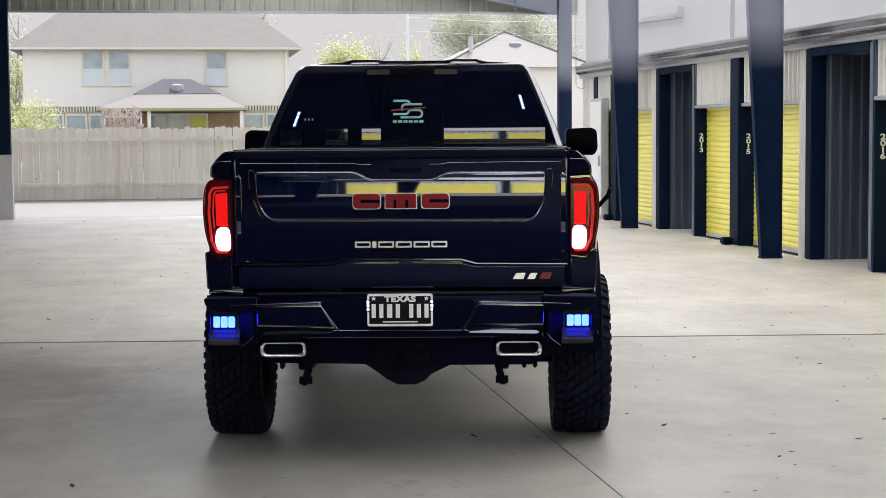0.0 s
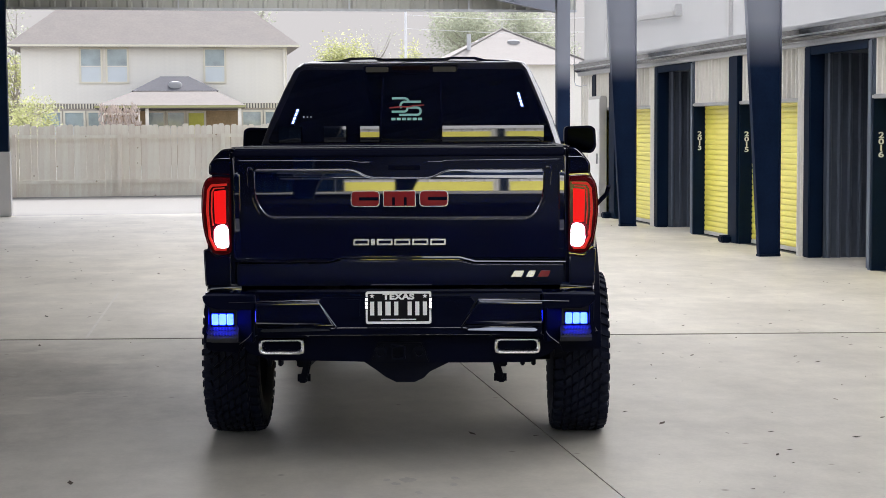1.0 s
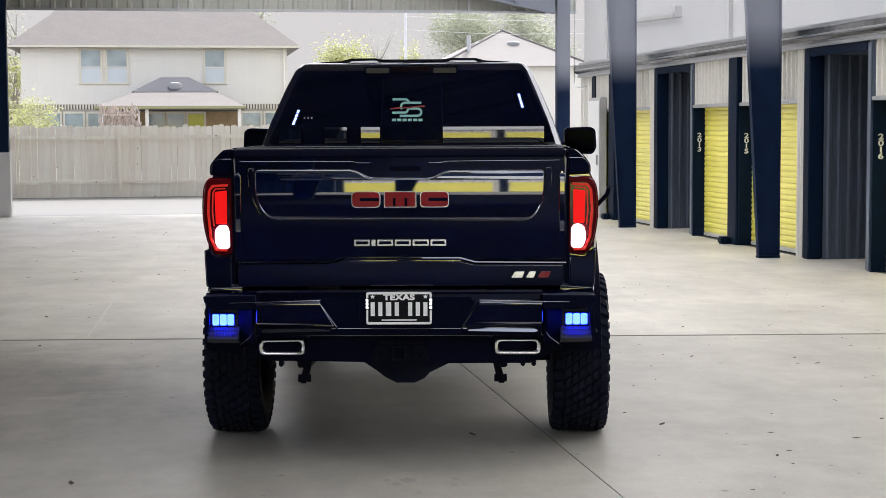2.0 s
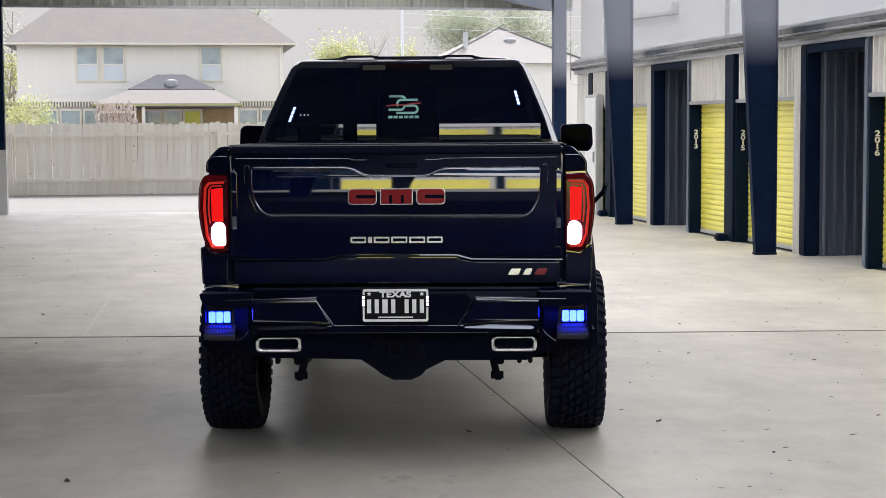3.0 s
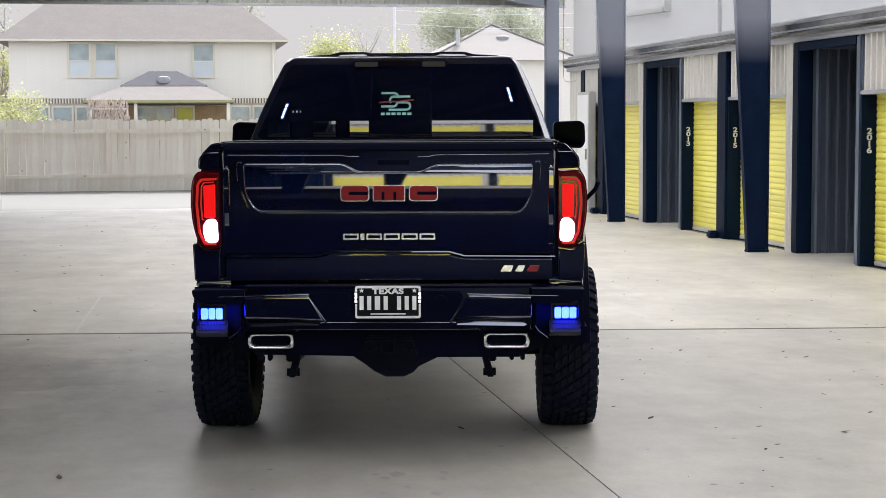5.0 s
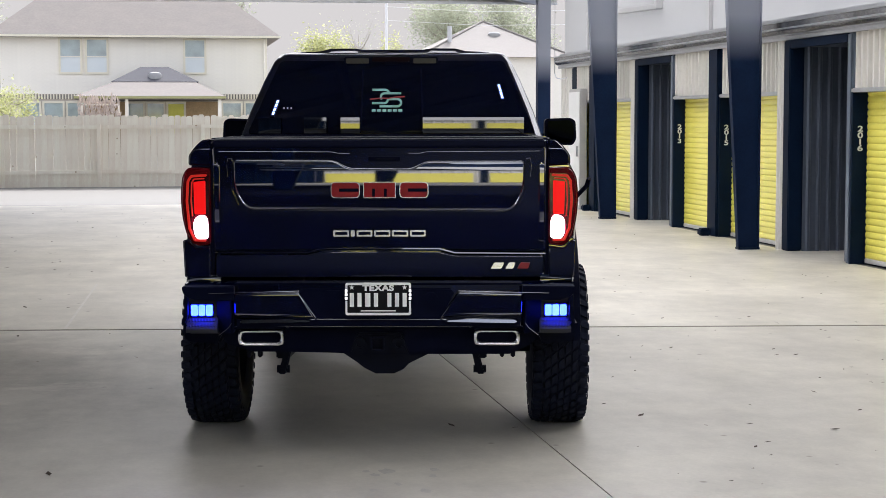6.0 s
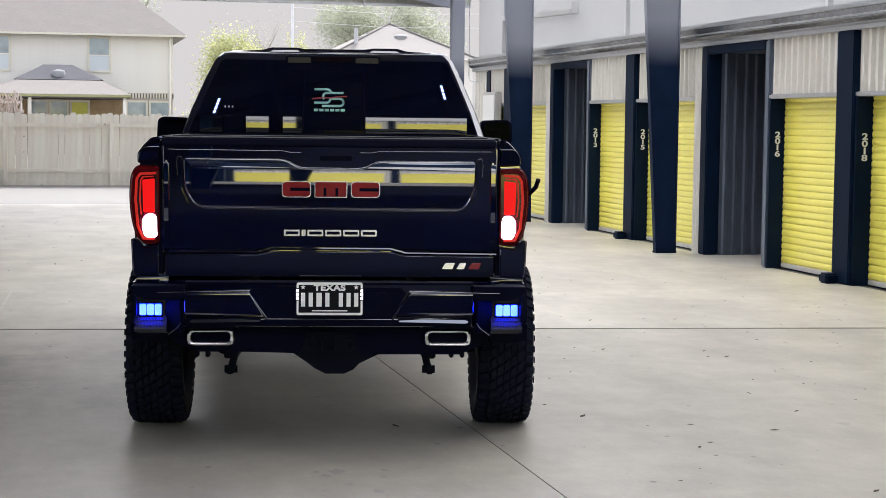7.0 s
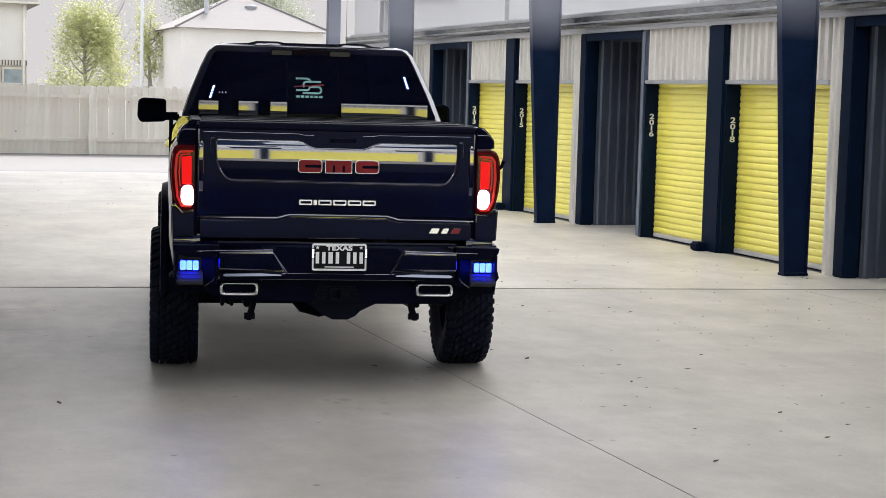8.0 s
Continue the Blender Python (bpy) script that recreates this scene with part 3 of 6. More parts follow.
rafter(END_Y - 0.25, CX, 4.05, 0.9, 5.2, 0.6, 0.45)
for x in (3.4, 4.6, 5.8):
    part("stiffener", Mesh().box(x, x + 0.014, END_Y - 0.34, END_Y - 0.26, 4.09 + (6.7 - x) * 0.198, 4.6 + (6.7 - x) * 0.172), COLUMN, canopy)
part("end_fascia", ribbed_y(END_Y + 0.12, -6, 7.2, 4.13, 6.5, pitch=0.3, high=0.03), FASCIA, canopy, "olive-grey ribbed end fascia")
part("fascia_trim", Mesh().box(-6, 7.2, END_Y + 0.06, END_Y + 0.16, 4.08, 4.13), GALV, canopy, bevel=0.008)
for x in (-1.0, 2.43, 4.9):
    part("fascia_clip", Mesh().box(x, x + 0.03, END_Y + 0.02, END_Y + 0.06, 4.07, 4.6), GALV, canopy)
# roof deck in two falls and its purlins
def deck_z(x):
    return 5.86 - abs(x - 0.9) * 0.1185


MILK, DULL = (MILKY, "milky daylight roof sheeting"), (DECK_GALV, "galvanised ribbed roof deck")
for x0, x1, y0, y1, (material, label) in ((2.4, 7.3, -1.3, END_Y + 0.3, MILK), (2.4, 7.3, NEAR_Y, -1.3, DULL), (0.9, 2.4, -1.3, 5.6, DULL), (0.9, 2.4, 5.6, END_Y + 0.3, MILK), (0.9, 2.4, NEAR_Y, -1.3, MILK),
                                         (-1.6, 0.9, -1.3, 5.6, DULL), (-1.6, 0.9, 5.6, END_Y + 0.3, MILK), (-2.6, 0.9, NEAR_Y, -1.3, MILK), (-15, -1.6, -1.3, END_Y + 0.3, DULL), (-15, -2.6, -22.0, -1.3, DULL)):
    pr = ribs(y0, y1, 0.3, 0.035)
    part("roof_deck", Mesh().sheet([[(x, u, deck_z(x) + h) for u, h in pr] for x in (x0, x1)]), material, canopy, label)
part("end_overhang", Mesh().sheet([[(x, u, deck_z(x) + h) for u, h in ribs(END_Y + 0.3, END_Y + 3.7, 0.3, 0.035)] for x in (-15, 0.9, 7.3)]), DECK_GALV, canopy, "roof deck running out past the end fascia")
for x in (6.3, 4.9, 3.5, 2.1, 0.9, -0.5, -1.9, -3.3, -4.7):
    z = 5.86 - abs(x - 0.9) * 0.118
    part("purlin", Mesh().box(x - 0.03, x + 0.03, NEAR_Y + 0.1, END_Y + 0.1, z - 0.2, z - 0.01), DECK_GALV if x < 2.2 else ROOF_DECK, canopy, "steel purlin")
for y in FRAMES[1:]:
    part("flange_brace", Mesh().tube([(4.6, y, 4.45), (4.2, y + 0.6, 5.2)], 0.025, 6), ROOF_DECK, canopy)
    part("flange_brace", Mesh().tube([(5.6, y, 4.25), (5.2, y - 0.6, 5.1)], 0.025, 6), ROOF_DECK, canopy)

cab = thing("utility_cabinet", "pale grey steel utility cabinet against the end of the row", "cabinet", pose(6.80, 21.92, 0))
part("body", Mesh().box(0, 0.13, 0, 0.86, 0, 2.28), GIRT, cab, bevel=0.015)
part("door", Mesh().box(-0.018, -0.003, 0.03, 0.83, 0.08, 2.22), WHITE_STEEL, cab, bevel=0.005)
part("handle", Mesh().box(-0.05, -0.02, 0.1, 0.13, 1.0, 1.2), GALV, cab, bevel=0.006)
wire = thing("cable", "thin grey cable hanging in a loop by the end wall", "cable")
part("strand", Mesh().tube([(6.80, 23.95, 4.6), (6.80, 23.95, 2.62), (6.81, 23.86, 2.53), (6.84, 23.6, 2.50), (6.90, 23.35, 2.52)], 0.009, 6), GALV, wire, smooth=True)

# ---- pickup truck ----
truck = thing("pickup_truck", "lifted black crew-cab pickup truck on chunky mud tyres", "pickup truck", pose(0, 0, 0, 0, 0, -10.05))


def strip(pts, width):
    """A flat ribbon polygon round a polyline in the plane, mitred."""
    a, b = [], []
    for i, p in enumerate(pts):
        p = Vector(p)
        d0 = (p - Vector(pts[i - 1])).normalized() if i else None
        d1 = (Vector(pts[i + 1]) - p).normalized() if i < len(pts) - 1 else None
        d = ((d0 or d1) + (d1 or d0)).normalized()
        nrm = Vector((-d.y, d.x))
        k = width / 2 / max(0.5, nrm.dot(Vector((-(d1 or d0).y, (d1 or d0).x))))
        a.append(tuple(p + nrm * k))
        b.append(tuple(p - nrm * k))
    return a + b[::-1]


def lean(m, y_front, z0, k=0.03):
    """Tips the faces at y_front towards the floor by k."""
    m.v = [(x, y - (k * (z - z0) if y < y_front + 0.012 else 0), z) for x, y, z in m.v]
    return m


def side_profile():
    """Half-width of the bed at each height."""
    return [(0.70, 0.965), (0.86, 0.985), (1.04, 0.985), (1.25, 0.995), (1.42, 0.985), (1.47, 0.962), (1.50, 0.945), (1.545, 0.935), (1.575, 0.905), (1.60, 0.84)]


AXLE_Y, TYRE_R, FRONT_Y = 1.15, 0.447, 4.90
# bed sides: lofted skin with the wheel arch left open
for s in (-1, 1):
    m = Mesh()
    prof = side_profile()
    stations = [0.14, 0.2, 0.3, 0.45]
    rows = []
    for y in stations:
        tuck = 0.025 * max(0, (0.3 - y) / 0.16)
        rows.append([(s * (w - tuck), y, z) for z, w in prof])
    m.sheet(rows)
    arch = []
    ys_ = [0.45 + 0.07 * k for k in range(21)]
    for y in ys_:
        d = abs(y - AXLE_Y)
        low = AXLE_Y and (0.52 + math.sqrt(max(0, 0.60**2 - d * d)) if d < 0.60 else 0.70)
        low = max(0.70, low)
        bulge = 0.035 * max(0, 1 - (d / 0.75) ** 2)
        arch.append([(s * (w + bulge * max(0, 1 - (z0 - 0.70) / 0.6)), y, z) for z, w, z0 in [(max(z, low) if z < 1.3 else z, w, z) for z, w in prof]])
    m.sheet(arch)
    # inner skin and rear edge
    m.sheet([[(s * 0.80, y, z) for z in (0.75, 1.60)] for y in (0.14, 1.85)])
    m.sheet([[(s * (w - 0.022), 0.14, z) for z, w in prof], [(s * 0.80, 0.14 - 0.07 * (max(z, 0.75) - 1.1), max(z, 0.75)) for z, w in prof]])
    part("bed_side", m, PAINT, truck, "gloss black bed side", smooth=True, angle=35)
    part("rail_cap", Mesh().box(s * 0.79, s * 0.865, 0.24, 1.86, 1.588, 1.609), BLACK_PLASTIC, truck, "black plastic bed-rail cap", bevel=0.01)
    # wheel-arch lining and flare
    ring = []
    for k in range(19):
        t = math.pi * k / 18
        ring.append((AXLE_Y + 0.60 * math.cos(t), 0.54 + 0.60 * math.sin(t)))
    m = Mesh().sheet([[(x, y, z) for y, z in ring] for x in (s * 0.55, s * 1.015)])
    part("arch_liner", m, BLACK_PLASTIC, truck)
    m = Mesh().sheet([[(s * x, AXLE_Y + r * (y - AXLE_Y), 0.54 + r * (z - 0.54)) for y, z in ring] for x, r in ((1.0, 1.08), (1.035, 1.06), (1.04, 0.99), (1.0, 0.97))])
    part("arch_flare", m, BLACK_PLASTIC, truck, "black plastic wheel-arch flare", smooth=True)
part("bed_floor", Mesh().box(-0.8, 0.8, 0.1, 1.85, 0.95, 1.0), UNDERSIDE, truck, "dusty bed floor")
part("bed_front", Mesh().box(-0.86, 0.86, 1.80, 1.85, 0.8, 1.60), PAINT, truck)
part("tonneau_cover", Mesh().box(-0.785, 0.785, 0.12, 1.79, 1.592, 1.613), BLACK_PLASTIC, truck, "black folding bed cover", bevel=0.008)
for y in (0.52, 0.95, 1.38):
    part("cover_seam", Mesh().box(-0.78, 0.78, y, y + 0.012, 1.612, 1.617), BLACK_PLASTIC, truck)

# tailgate: main skin with a proud, slightly crowned centre panel
skin = Mesh().prism([(-0.823, 1.05), (0.823, 1.05), (0.823, 1.565), (0.80, 1.588), (-0.80, 1.588), (-0.823, 1.565)], "y", 0.045, 0.115)
skin.v = [(x, y - (0.03 * (z - 1.40) if y < 0.06 else 0), z) for x, y, z in skin.v]
gate = part("tailgate", skin, PAINT, truck, "gloss black tailgate with a sculpted centre panel", bevel=0.010, segments=3)
part("gate_top_spoiler", Mesh().prism([(0.030, 1.560), (0.13, 1.572), (0.13, 1.606), (0.07, 1.610), (0.040, 1.602), (0.028, 1.584)], "x", -0.815, 0.815), BLACK_PLASTIC, gate, "black plastic tailgate spoiler", bevel=0.006)
for s in (-1, 1):
    # the crease under the spoiler, kinked down towards the handle
    crease = [(s * 0.145, 1.535), (s * 0.20, 1.535), (s * 0.235, 1.542), (s * 0.79, 1.545)]
    part("gate_crease", Mesh().tube([(x, 0.0405 - 0.03 * (z - 1.40), z) for x, z in crease], 0.0012, 6), GLOSS_TRIM, gate, smooth=True)


def crowned(outline, y_edge, y_face, inset, tilt, crown, z_mid, name, parent, material=PAINT, label="", n=26):
    """A panel whose rim slopes up from y_edge to y_face over the inset; its face leans back by tilt and is crowned."""
    c = Vector((sum(p[0] for p in outline) / len(outline), sum(p[1] for p in outline) / len(outline)))

    def face_y(z):
        return y_face + tilt * (z - z_mid) + crown * (z - z_mid) ** 2
    m = Mesh()
    k = len(outline)
    ins = []
    for i in range(k):
        p0, p, p1 = Vector(outline[i - 1]), Vector(outline[i]), Vector(outline[(i + 1) % k])
        d0, d1 = (p - p0).normalized(), (p1 - p).normalized()
        n0, n1 = Vector((-d0.y, d0.x)), Vector((-d1.y, d1.x))
        bis = (n0 + n1).normalized()
        ins.append(p + bis * inset / max(0.4, bis.dot(n1)))
    steps = 6
    rings = []
    for q in range(steps + 1):
        a = q / steps
        u, h = math.sin(a * math.pi / 2), 1 - math.cos(a * math.pi / 2)
        # from the edge (steep) to the face (flush)
        rings.append([(o[0] + (p.x - o[0]) * h, y_edge + (face_y(p.y) - y_edge) * u, o[1] + (p.y - o[1]) * h) for o, p in zip(outline, ins)])
    for r0, r1 in zip(rings, rings[1:]):
        m.add(r0 + r1, [(i, (i + 1) % k, k + (i + 1) % k, k + i) for i in range(k)])
    # the face: the inset polygon cut into level strips so that it can bend
    zs = [min(p.y for p in ins) + (max(p.y for p in ins) - min(p.y for p in ins)) * j / n for j in range(n + 1)]
    bm = bmesh.new()
    f = bm.faces.new([bm.verts.new((p.x, 0, p.y)) for p in ins])
    for z in zs[1:-1]:
        bmesh.ops.bisect_plane(bm, geom=bm.verts[:] + bm.edges[:] + bm.faces[:], plane_co=(0, 0, z), plane_no=(0, 0, 1))
    bm.verts.ensure_lookup_table()
    bm.verts.index_update()
    m.add([(v.co.x, face_y(v.co.z), v.co.z) for v in bm.verts], [[v.index for v in q.verts] for q in bm.faces])
    bm.free()
    return part(name, m, material, parent, label, smooth=True, angle=20)


def rounded(pts, radius, steps=5):
    """Corners of a polygon replaced by arcs; radius is one number or one for each corner."""
    out = []
    for i, p in enumerate(pts):
        r = radius[i] if isinstance(radius, (list, tuple)) else radius
        p, a, b = Vector(p), Vector(pts[i - 1]), Vector(pts[(i + 1) % len(pts)])
        u, w = (a - p).normalized(), (b - p).normalized()
        r = min(r, (a - p).length * 0.45, (b - p).length * 0.45)
        if r < 1e-4:
            out.append(tuple(p))
            continue
        for k in range(steps + 1):
            t = k / steps
            out.append(tuple((p + u * r) * (1 - t) ** 2 + 2 * p * t * (1 - t) + (p + w * r) * t * t))
    return out


scallop = rounded([(-0.72, 1.505), (-0.715, 1.36), (-0.655, 1.258), (0.655, 1.248), (0.712, 1.35), (0.717, 1.497), (0.235, 1.497), (0.16, 1.458), (-0.15, 1.460), (-0.225, 1.503)],
                  [0.02, 0.05, 0.10, 0.10, 0.05, 0.02, 0.03, 0.03, 0.03, 0.03])
part("panel_crease", Mesh().tube([(x, 0.0435, z) for x, z in scallop + scallop[:1]], 0.0016, 6), GLOSS_TRIM, gate, smooth=True)
crowned(scallop, 0.0445, 0.030, 0.008, 0.0, 0.34, 1.392, "centre_panel", gate, label="gloss black sculpted tailgate panel")
crowned(rounded([(-0.12, 1.545), (-0.10, 1.468), (0.13, 1.468), (0.20, 1.545)], 0.02), 0.0445, 0.052, 0.012, 0, 0, 1.5, "handle_recess", gate, BLACK_PLASTIC)
part("release_handle", Mesh().box(-0.06, 0.11, 0.036, 0.05, 1.488, 1.526), BLACK_PLASTIC, gate, bevel=0.008)
part("handle_emblem", Mesh().box(-0.02, 0.075, 0.033, 0.037, 1.500, 1.512), DARK_STEEL, gate, bevel=0.002)
for s in (-1, 1):
    # rib that runs down beside the panel and sweeps in below it
    rib = rounded([(s * 0.722, 1.505), (s * 0.745, 1.512), (s * 0.752, 1.48), (s * 0.738, 1.35), (s * 0.70, 1.275), (s * 0.69, 1.28), (s * 0.725, 1.36)], 0.01)
    part("edge_rib", lean(Mesh().prism(rib, "y", 0.034, 0.0448), 0.03, 1.4), PAINT, gate, bevel=0.004)
    part("rib_crease", Mesh().tube([(s * x, 0.0335 - 0.03 * (z - 1.4), z) for x, z in ((0.724, 1.508), (0.744, 1.511), (0.751, 1.48), (0.745, 1.42))], 0.0015, 6), GLOSS_TRIM, gate, smooth=True)
    # upright facet at the edge of the gate
    facet = rounded([(0.788, 1.10), (0.817, 1.10), (0.817, 1.478), (0.800, 1.484), (0.788, 1.474)], 0.006)
    crowned([(s * x, z) for x, z in facet] if s > 0 else [(s * x, z) for x, z in facet][::-1], 0.0445, 0.038, 0.004, 0.0, 0.34, 1.392, "edge_facet", gate, n=16)
    part("facet_crease", Mesh().tube([(s * x, 0.0375 + 0.34 * (z - 1.392) ** 2, z) for x, z in ((0.788, 1.30), (0.788, 1.474), (0.800, 1.483), (0.816, 1.479))], 0.0014, 6), GLOSS_TRIM, gate, smooth=True)
# belt line under the gate, then the sill with its badge
belt = [(-0.823, 1.048), (-0.36, 1.048), (-0.285, 1.068), (0.30, 1.066), (0.375, 1.046), (0.823, 1.042), (0.823, 1.037), (0.37, 1.041), (0.295, 1.061), (-0.28, 1.063), (-0.355, 1.043), (-0.823, 1.043)]
bl = Mesh().prism(belt[::-1], "y", 0.030, 0.05)
bl.v = [(x, y + (0.20 * (z - 1.032) if y < 0.04 else 0), z) for x, y, z in bl.v]
part("belt_crease", bl, PAINT, gate, bevel=0.002)
sill = part("sill_panel", Mesh().prism([(-0.806, 0.925), (0.806, 0.925), (0.806, 1.030), (0.37, 1.033), (0.295, 1.05), (-0.28, 1.052), (-0.355, 1.035), (-0.806, 1.034)], "y", 0.026, 0.11), PAINT, truck, "gloss black sill below the tailgate", bevel=0.006)

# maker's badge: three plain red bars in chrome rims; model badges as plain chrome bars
for x0, x1, cut in ((-0.238, -0.095, 0.018), (-0.078, 0.082, 0.0), (0.100, 0.243, 0.018)):
    rim = rounded([(x0, 1.315), (x1, 1.315), (x1, 1.395), (x0, 1.395)], 0.006 + cut)
    part("badge_rim", lean(Mesh().prism(rim, "y", 0.020, 0.034), 0.020, 1.355, -0.075), CHROME, gate, "chrome badge rim", bevel=0.003)
    red = rounded([(x0 + 0.004, 1.319), (x1 - 0.004, 1.319), (x1 - 0.004, 1.391), (x0 + 0.004, 1.391)], 0.004 + cut)
    b = part("badge_face", Mesh().prism(red, "y", 0.015, 0.0205), BADGE_RED, gate, "red badge bar", bevel=0.002)
    mid = (x0 + x1) / 2
    if cut:
        part("badge_slot", Mesh().box(mid - 0.03, x1 - 0.006, 0.0135, 0.016, 1.347, 1.363), BLACK_PLASTIC, gate)
    else:
        for s in (-1, 1):
            part("badge_slot", Mesh().box(mid + s * 0.022, mid + s * 0.036, 0.0135, 0.016, 1.322, 1.362), BLACK_PLASTIC, gate)
x = -0.228
for w in (0.078, 0.020, 0.078, 0.080, 0.080, 0.078):
    part("model_bar", lean(Mesh().prism(rounded([(x, 1.124), (x + w, 1.124), (x + w, 1.155), (x, 1.155)], 0.006), "y", 0.034, 0.047), 0.034, 1.124, -0.085), CHROME, gate, "chrome model badge bar", bevel=0.003)
    if w > 0.03:
        part("bar_slot", Mesh().box(x + 0.010, x + w - 0.008, 0.0330, 0.0375, 1.133, 1.147), BLACK_PLASTIC, gate)
    x += w + 0.0085
for x0, x1, material in ((0.55, 0.615, CHROME), (0.622, 0.672, CHROME), (0.680, 0.745, BADGE_RED)):
    part("trim_bar", lean(Mesh().prism([(x0, 0.966), (x1 - 0.012, 0.966), (x1, 0.996), (x0 + 0.018, 0.996)], "y", 0.015, 0.0275), 0.015, 0.966, -0.085), material, sill, "slanted trim badge bar", bevel=0.002)

# tail lamps
for s in (-1, 1):
    def fx(pts):
        return [(s * x, z) for x, z in pts] if s > 0 else [(s * x, z) for x, z in pts][::-1]
    out = rounded([(0.837, 1.086), (0.912, 1.075), (0.955, 1.125), (0.976, 1.21), (0.984, 1.32), (0.974, 1.42), (0.948, 1.467), (0.837, 1.461)], [0.02, 0.03, 0.05, 0.08, 0.1, 0.05, 0.025, 0.012])
    lamp = part("tail_lamp", lean(Mesh().prism(fx(out), "y", 0.05, 0.20), 0.05, 1.25, 0.05), LENS_RED, truck, "red wrap-around tail lamp, reverse light lit", bevel=0.018, segments=3)
    part("lamp_bezel", Mesh().prism(fx(rounded([(0.841, 1.105), (0.912, 1.096), (0.946, 1.15), (0.960, 1.30), (0.950, 1.415), (0.925, 1.442), (0.841, 1.440)], 0.015)), "y", 0.040, 0.052), LENS_DARK, lamp, bevel=0.005)
    # C-shaped guide: top arm, outer upright, bottom arm
    guide = strip([(0.850, 1.428), (0.926, 1.424), (0.943, 1.40), (0.949, 1.30), (0.938, 1.165), (0.912, 1.108), (0.856, 1.106)], 0.012)
    part("light_guide", Mesh().prism(fx(guide[::-1] if s < 0 else guide), "y", 0.030, 0.041), GUIDE_GLOW, lamp, "red C-shaped light guide", bevel=0.003)
    inner = strip([(0.862, 1.412), (0.914, 1.409), (0.924, 1.392), (0.928, 1.30), (0.922, 1.225)], 0.006)
    part("light_guide", Mesh().prism(fx(inner[::-1] if s < 0 else inner), "y", 0.0285, 0.041), GUIDE_GLOW, lamp, bevel=0.002)
    part("lit_panel", Mesh().prism(fx(rounded([(0.857, 1.236), (0.912, 1.236), (0.916, 1.395), (0.857, 1.402)], 0.006)), "y", 0.0315, 0.041), TAIL_GLOW, lamp, "lit red tail panel", bevel=0.003)
    part("reverse_light", Mesh().prism(fx(rounded([(0.846, 1.116), (0.900, 1.114), (0.916, 1.150), (0.914, 1.205), (0.896, 1.228), (0.862, 1.230), (0.848, 1.208)], 0.016)), "y", 0.029, 0.041), REVERSE_GLOW, lamp, "white lit reverse light", bevel=0.004)
    part("lamp_jamb", Mesh().prism(fx([(0.822, 0.93), (0.840, 0.93), (0.840, 1.58), (0.822, 1.59)]), "y", 0.085, 0.14), BLACK_PLASTIC, truck)
    part("corner_panel", Mesh().prism(fx(rounded([(0.838, 0.92), (0.968, 0.92), (0.976, 1.105), (0.955, 1.108), (0.914, 1.066), (0.838, 1.077)], 0.012)), "y", 0.055, 0.2), PAINT, truck, "gloss black panel below the lamp", bevel=0.012, segments=3)
    part("shoulder_panel", lean(Mesh().prism(fx(rounded([(0.832, 1.470), (0.945, 1.476), (0.943, 1.525), (0.914, 1.564), (0.876, 1.601), (0.832, 1.607)], 0.014)), "y", 0.062, 0.27), 0.062, 1.5, 0.10), PAINT, truck, "gloss black shoulder above the lamp", bevel=0.012, segments=3)
    part("shoulder_crease", Mesh().tube([(s * x, 0.055 - 0.10 * (z - 1.5), z) for x, z in ((0.836, 1.556), (0.90, 1.556), (0.925, 1.545))], 0.0016, 6), GLOSS_TRIM, truck, smooth=True)
    part("reflector_clip", Mesh().box(s * 0.796, s * 0.803, 0.034, 0.042, 1.483, 1.490), CHROME, gate)

# rear bumper
bumper = part("rear_bumper", Mesh().loft([[(x, y + (0.10 if abs(x) > 0.9 else 0.03 if abs(x) > 0.7 else 0), z) for y, z in ((-0.02, 0.905), (-0.122, 0.899), (-0.123, 0.86), (-0.1225, 0.735), (-0.1235, 0.715), (-0.1225, 0.697), (0.12, 0.69), (0.12, 0.90))] for x in (-0.985, -0.93, -0.72, -0.40, 0.0, 0.40, 0.72, 0.93, 0.985)]),
              PAINT, truck, "gloss black rear bumper with corner steps", smooth=True, angle=30)
part("step_cover", Mesh().box(-0.70, 0.70, -0.112, 0.005, 0.899, 0.909), BLACK_PLASTIC, bumper, "ribbed black plastic step cover", bevel=0.003)
part("lower_band", Mesh().box(-0.69, 0.69, -0.1265, -0.118, 0.6985, 0.7345), BLACK_PLASTIC, bumper, "matt black band along the bumper's foot", bevel=0.003)
part("band_crease", Mesh().tube([(-0.30, -0.1275, 0.7335), (0.0, -0.1275, 0.733), (0.30, -0.1275, 0.732)], 0.0016, 6), GLOSS_TRIM, bumper, smooth=True)
mid = [(-0.305, 0.725), (0.30, 0.722), (0.375, 0.862), (0.355, 0.885), (-0.37, 0.888), (-0.392, 0.868)]
part("plate_recess", Mesh().prism(mid, "y", -0.1285, -0.05), BLACK_PLASTIC, bumper, bevel=0.006)
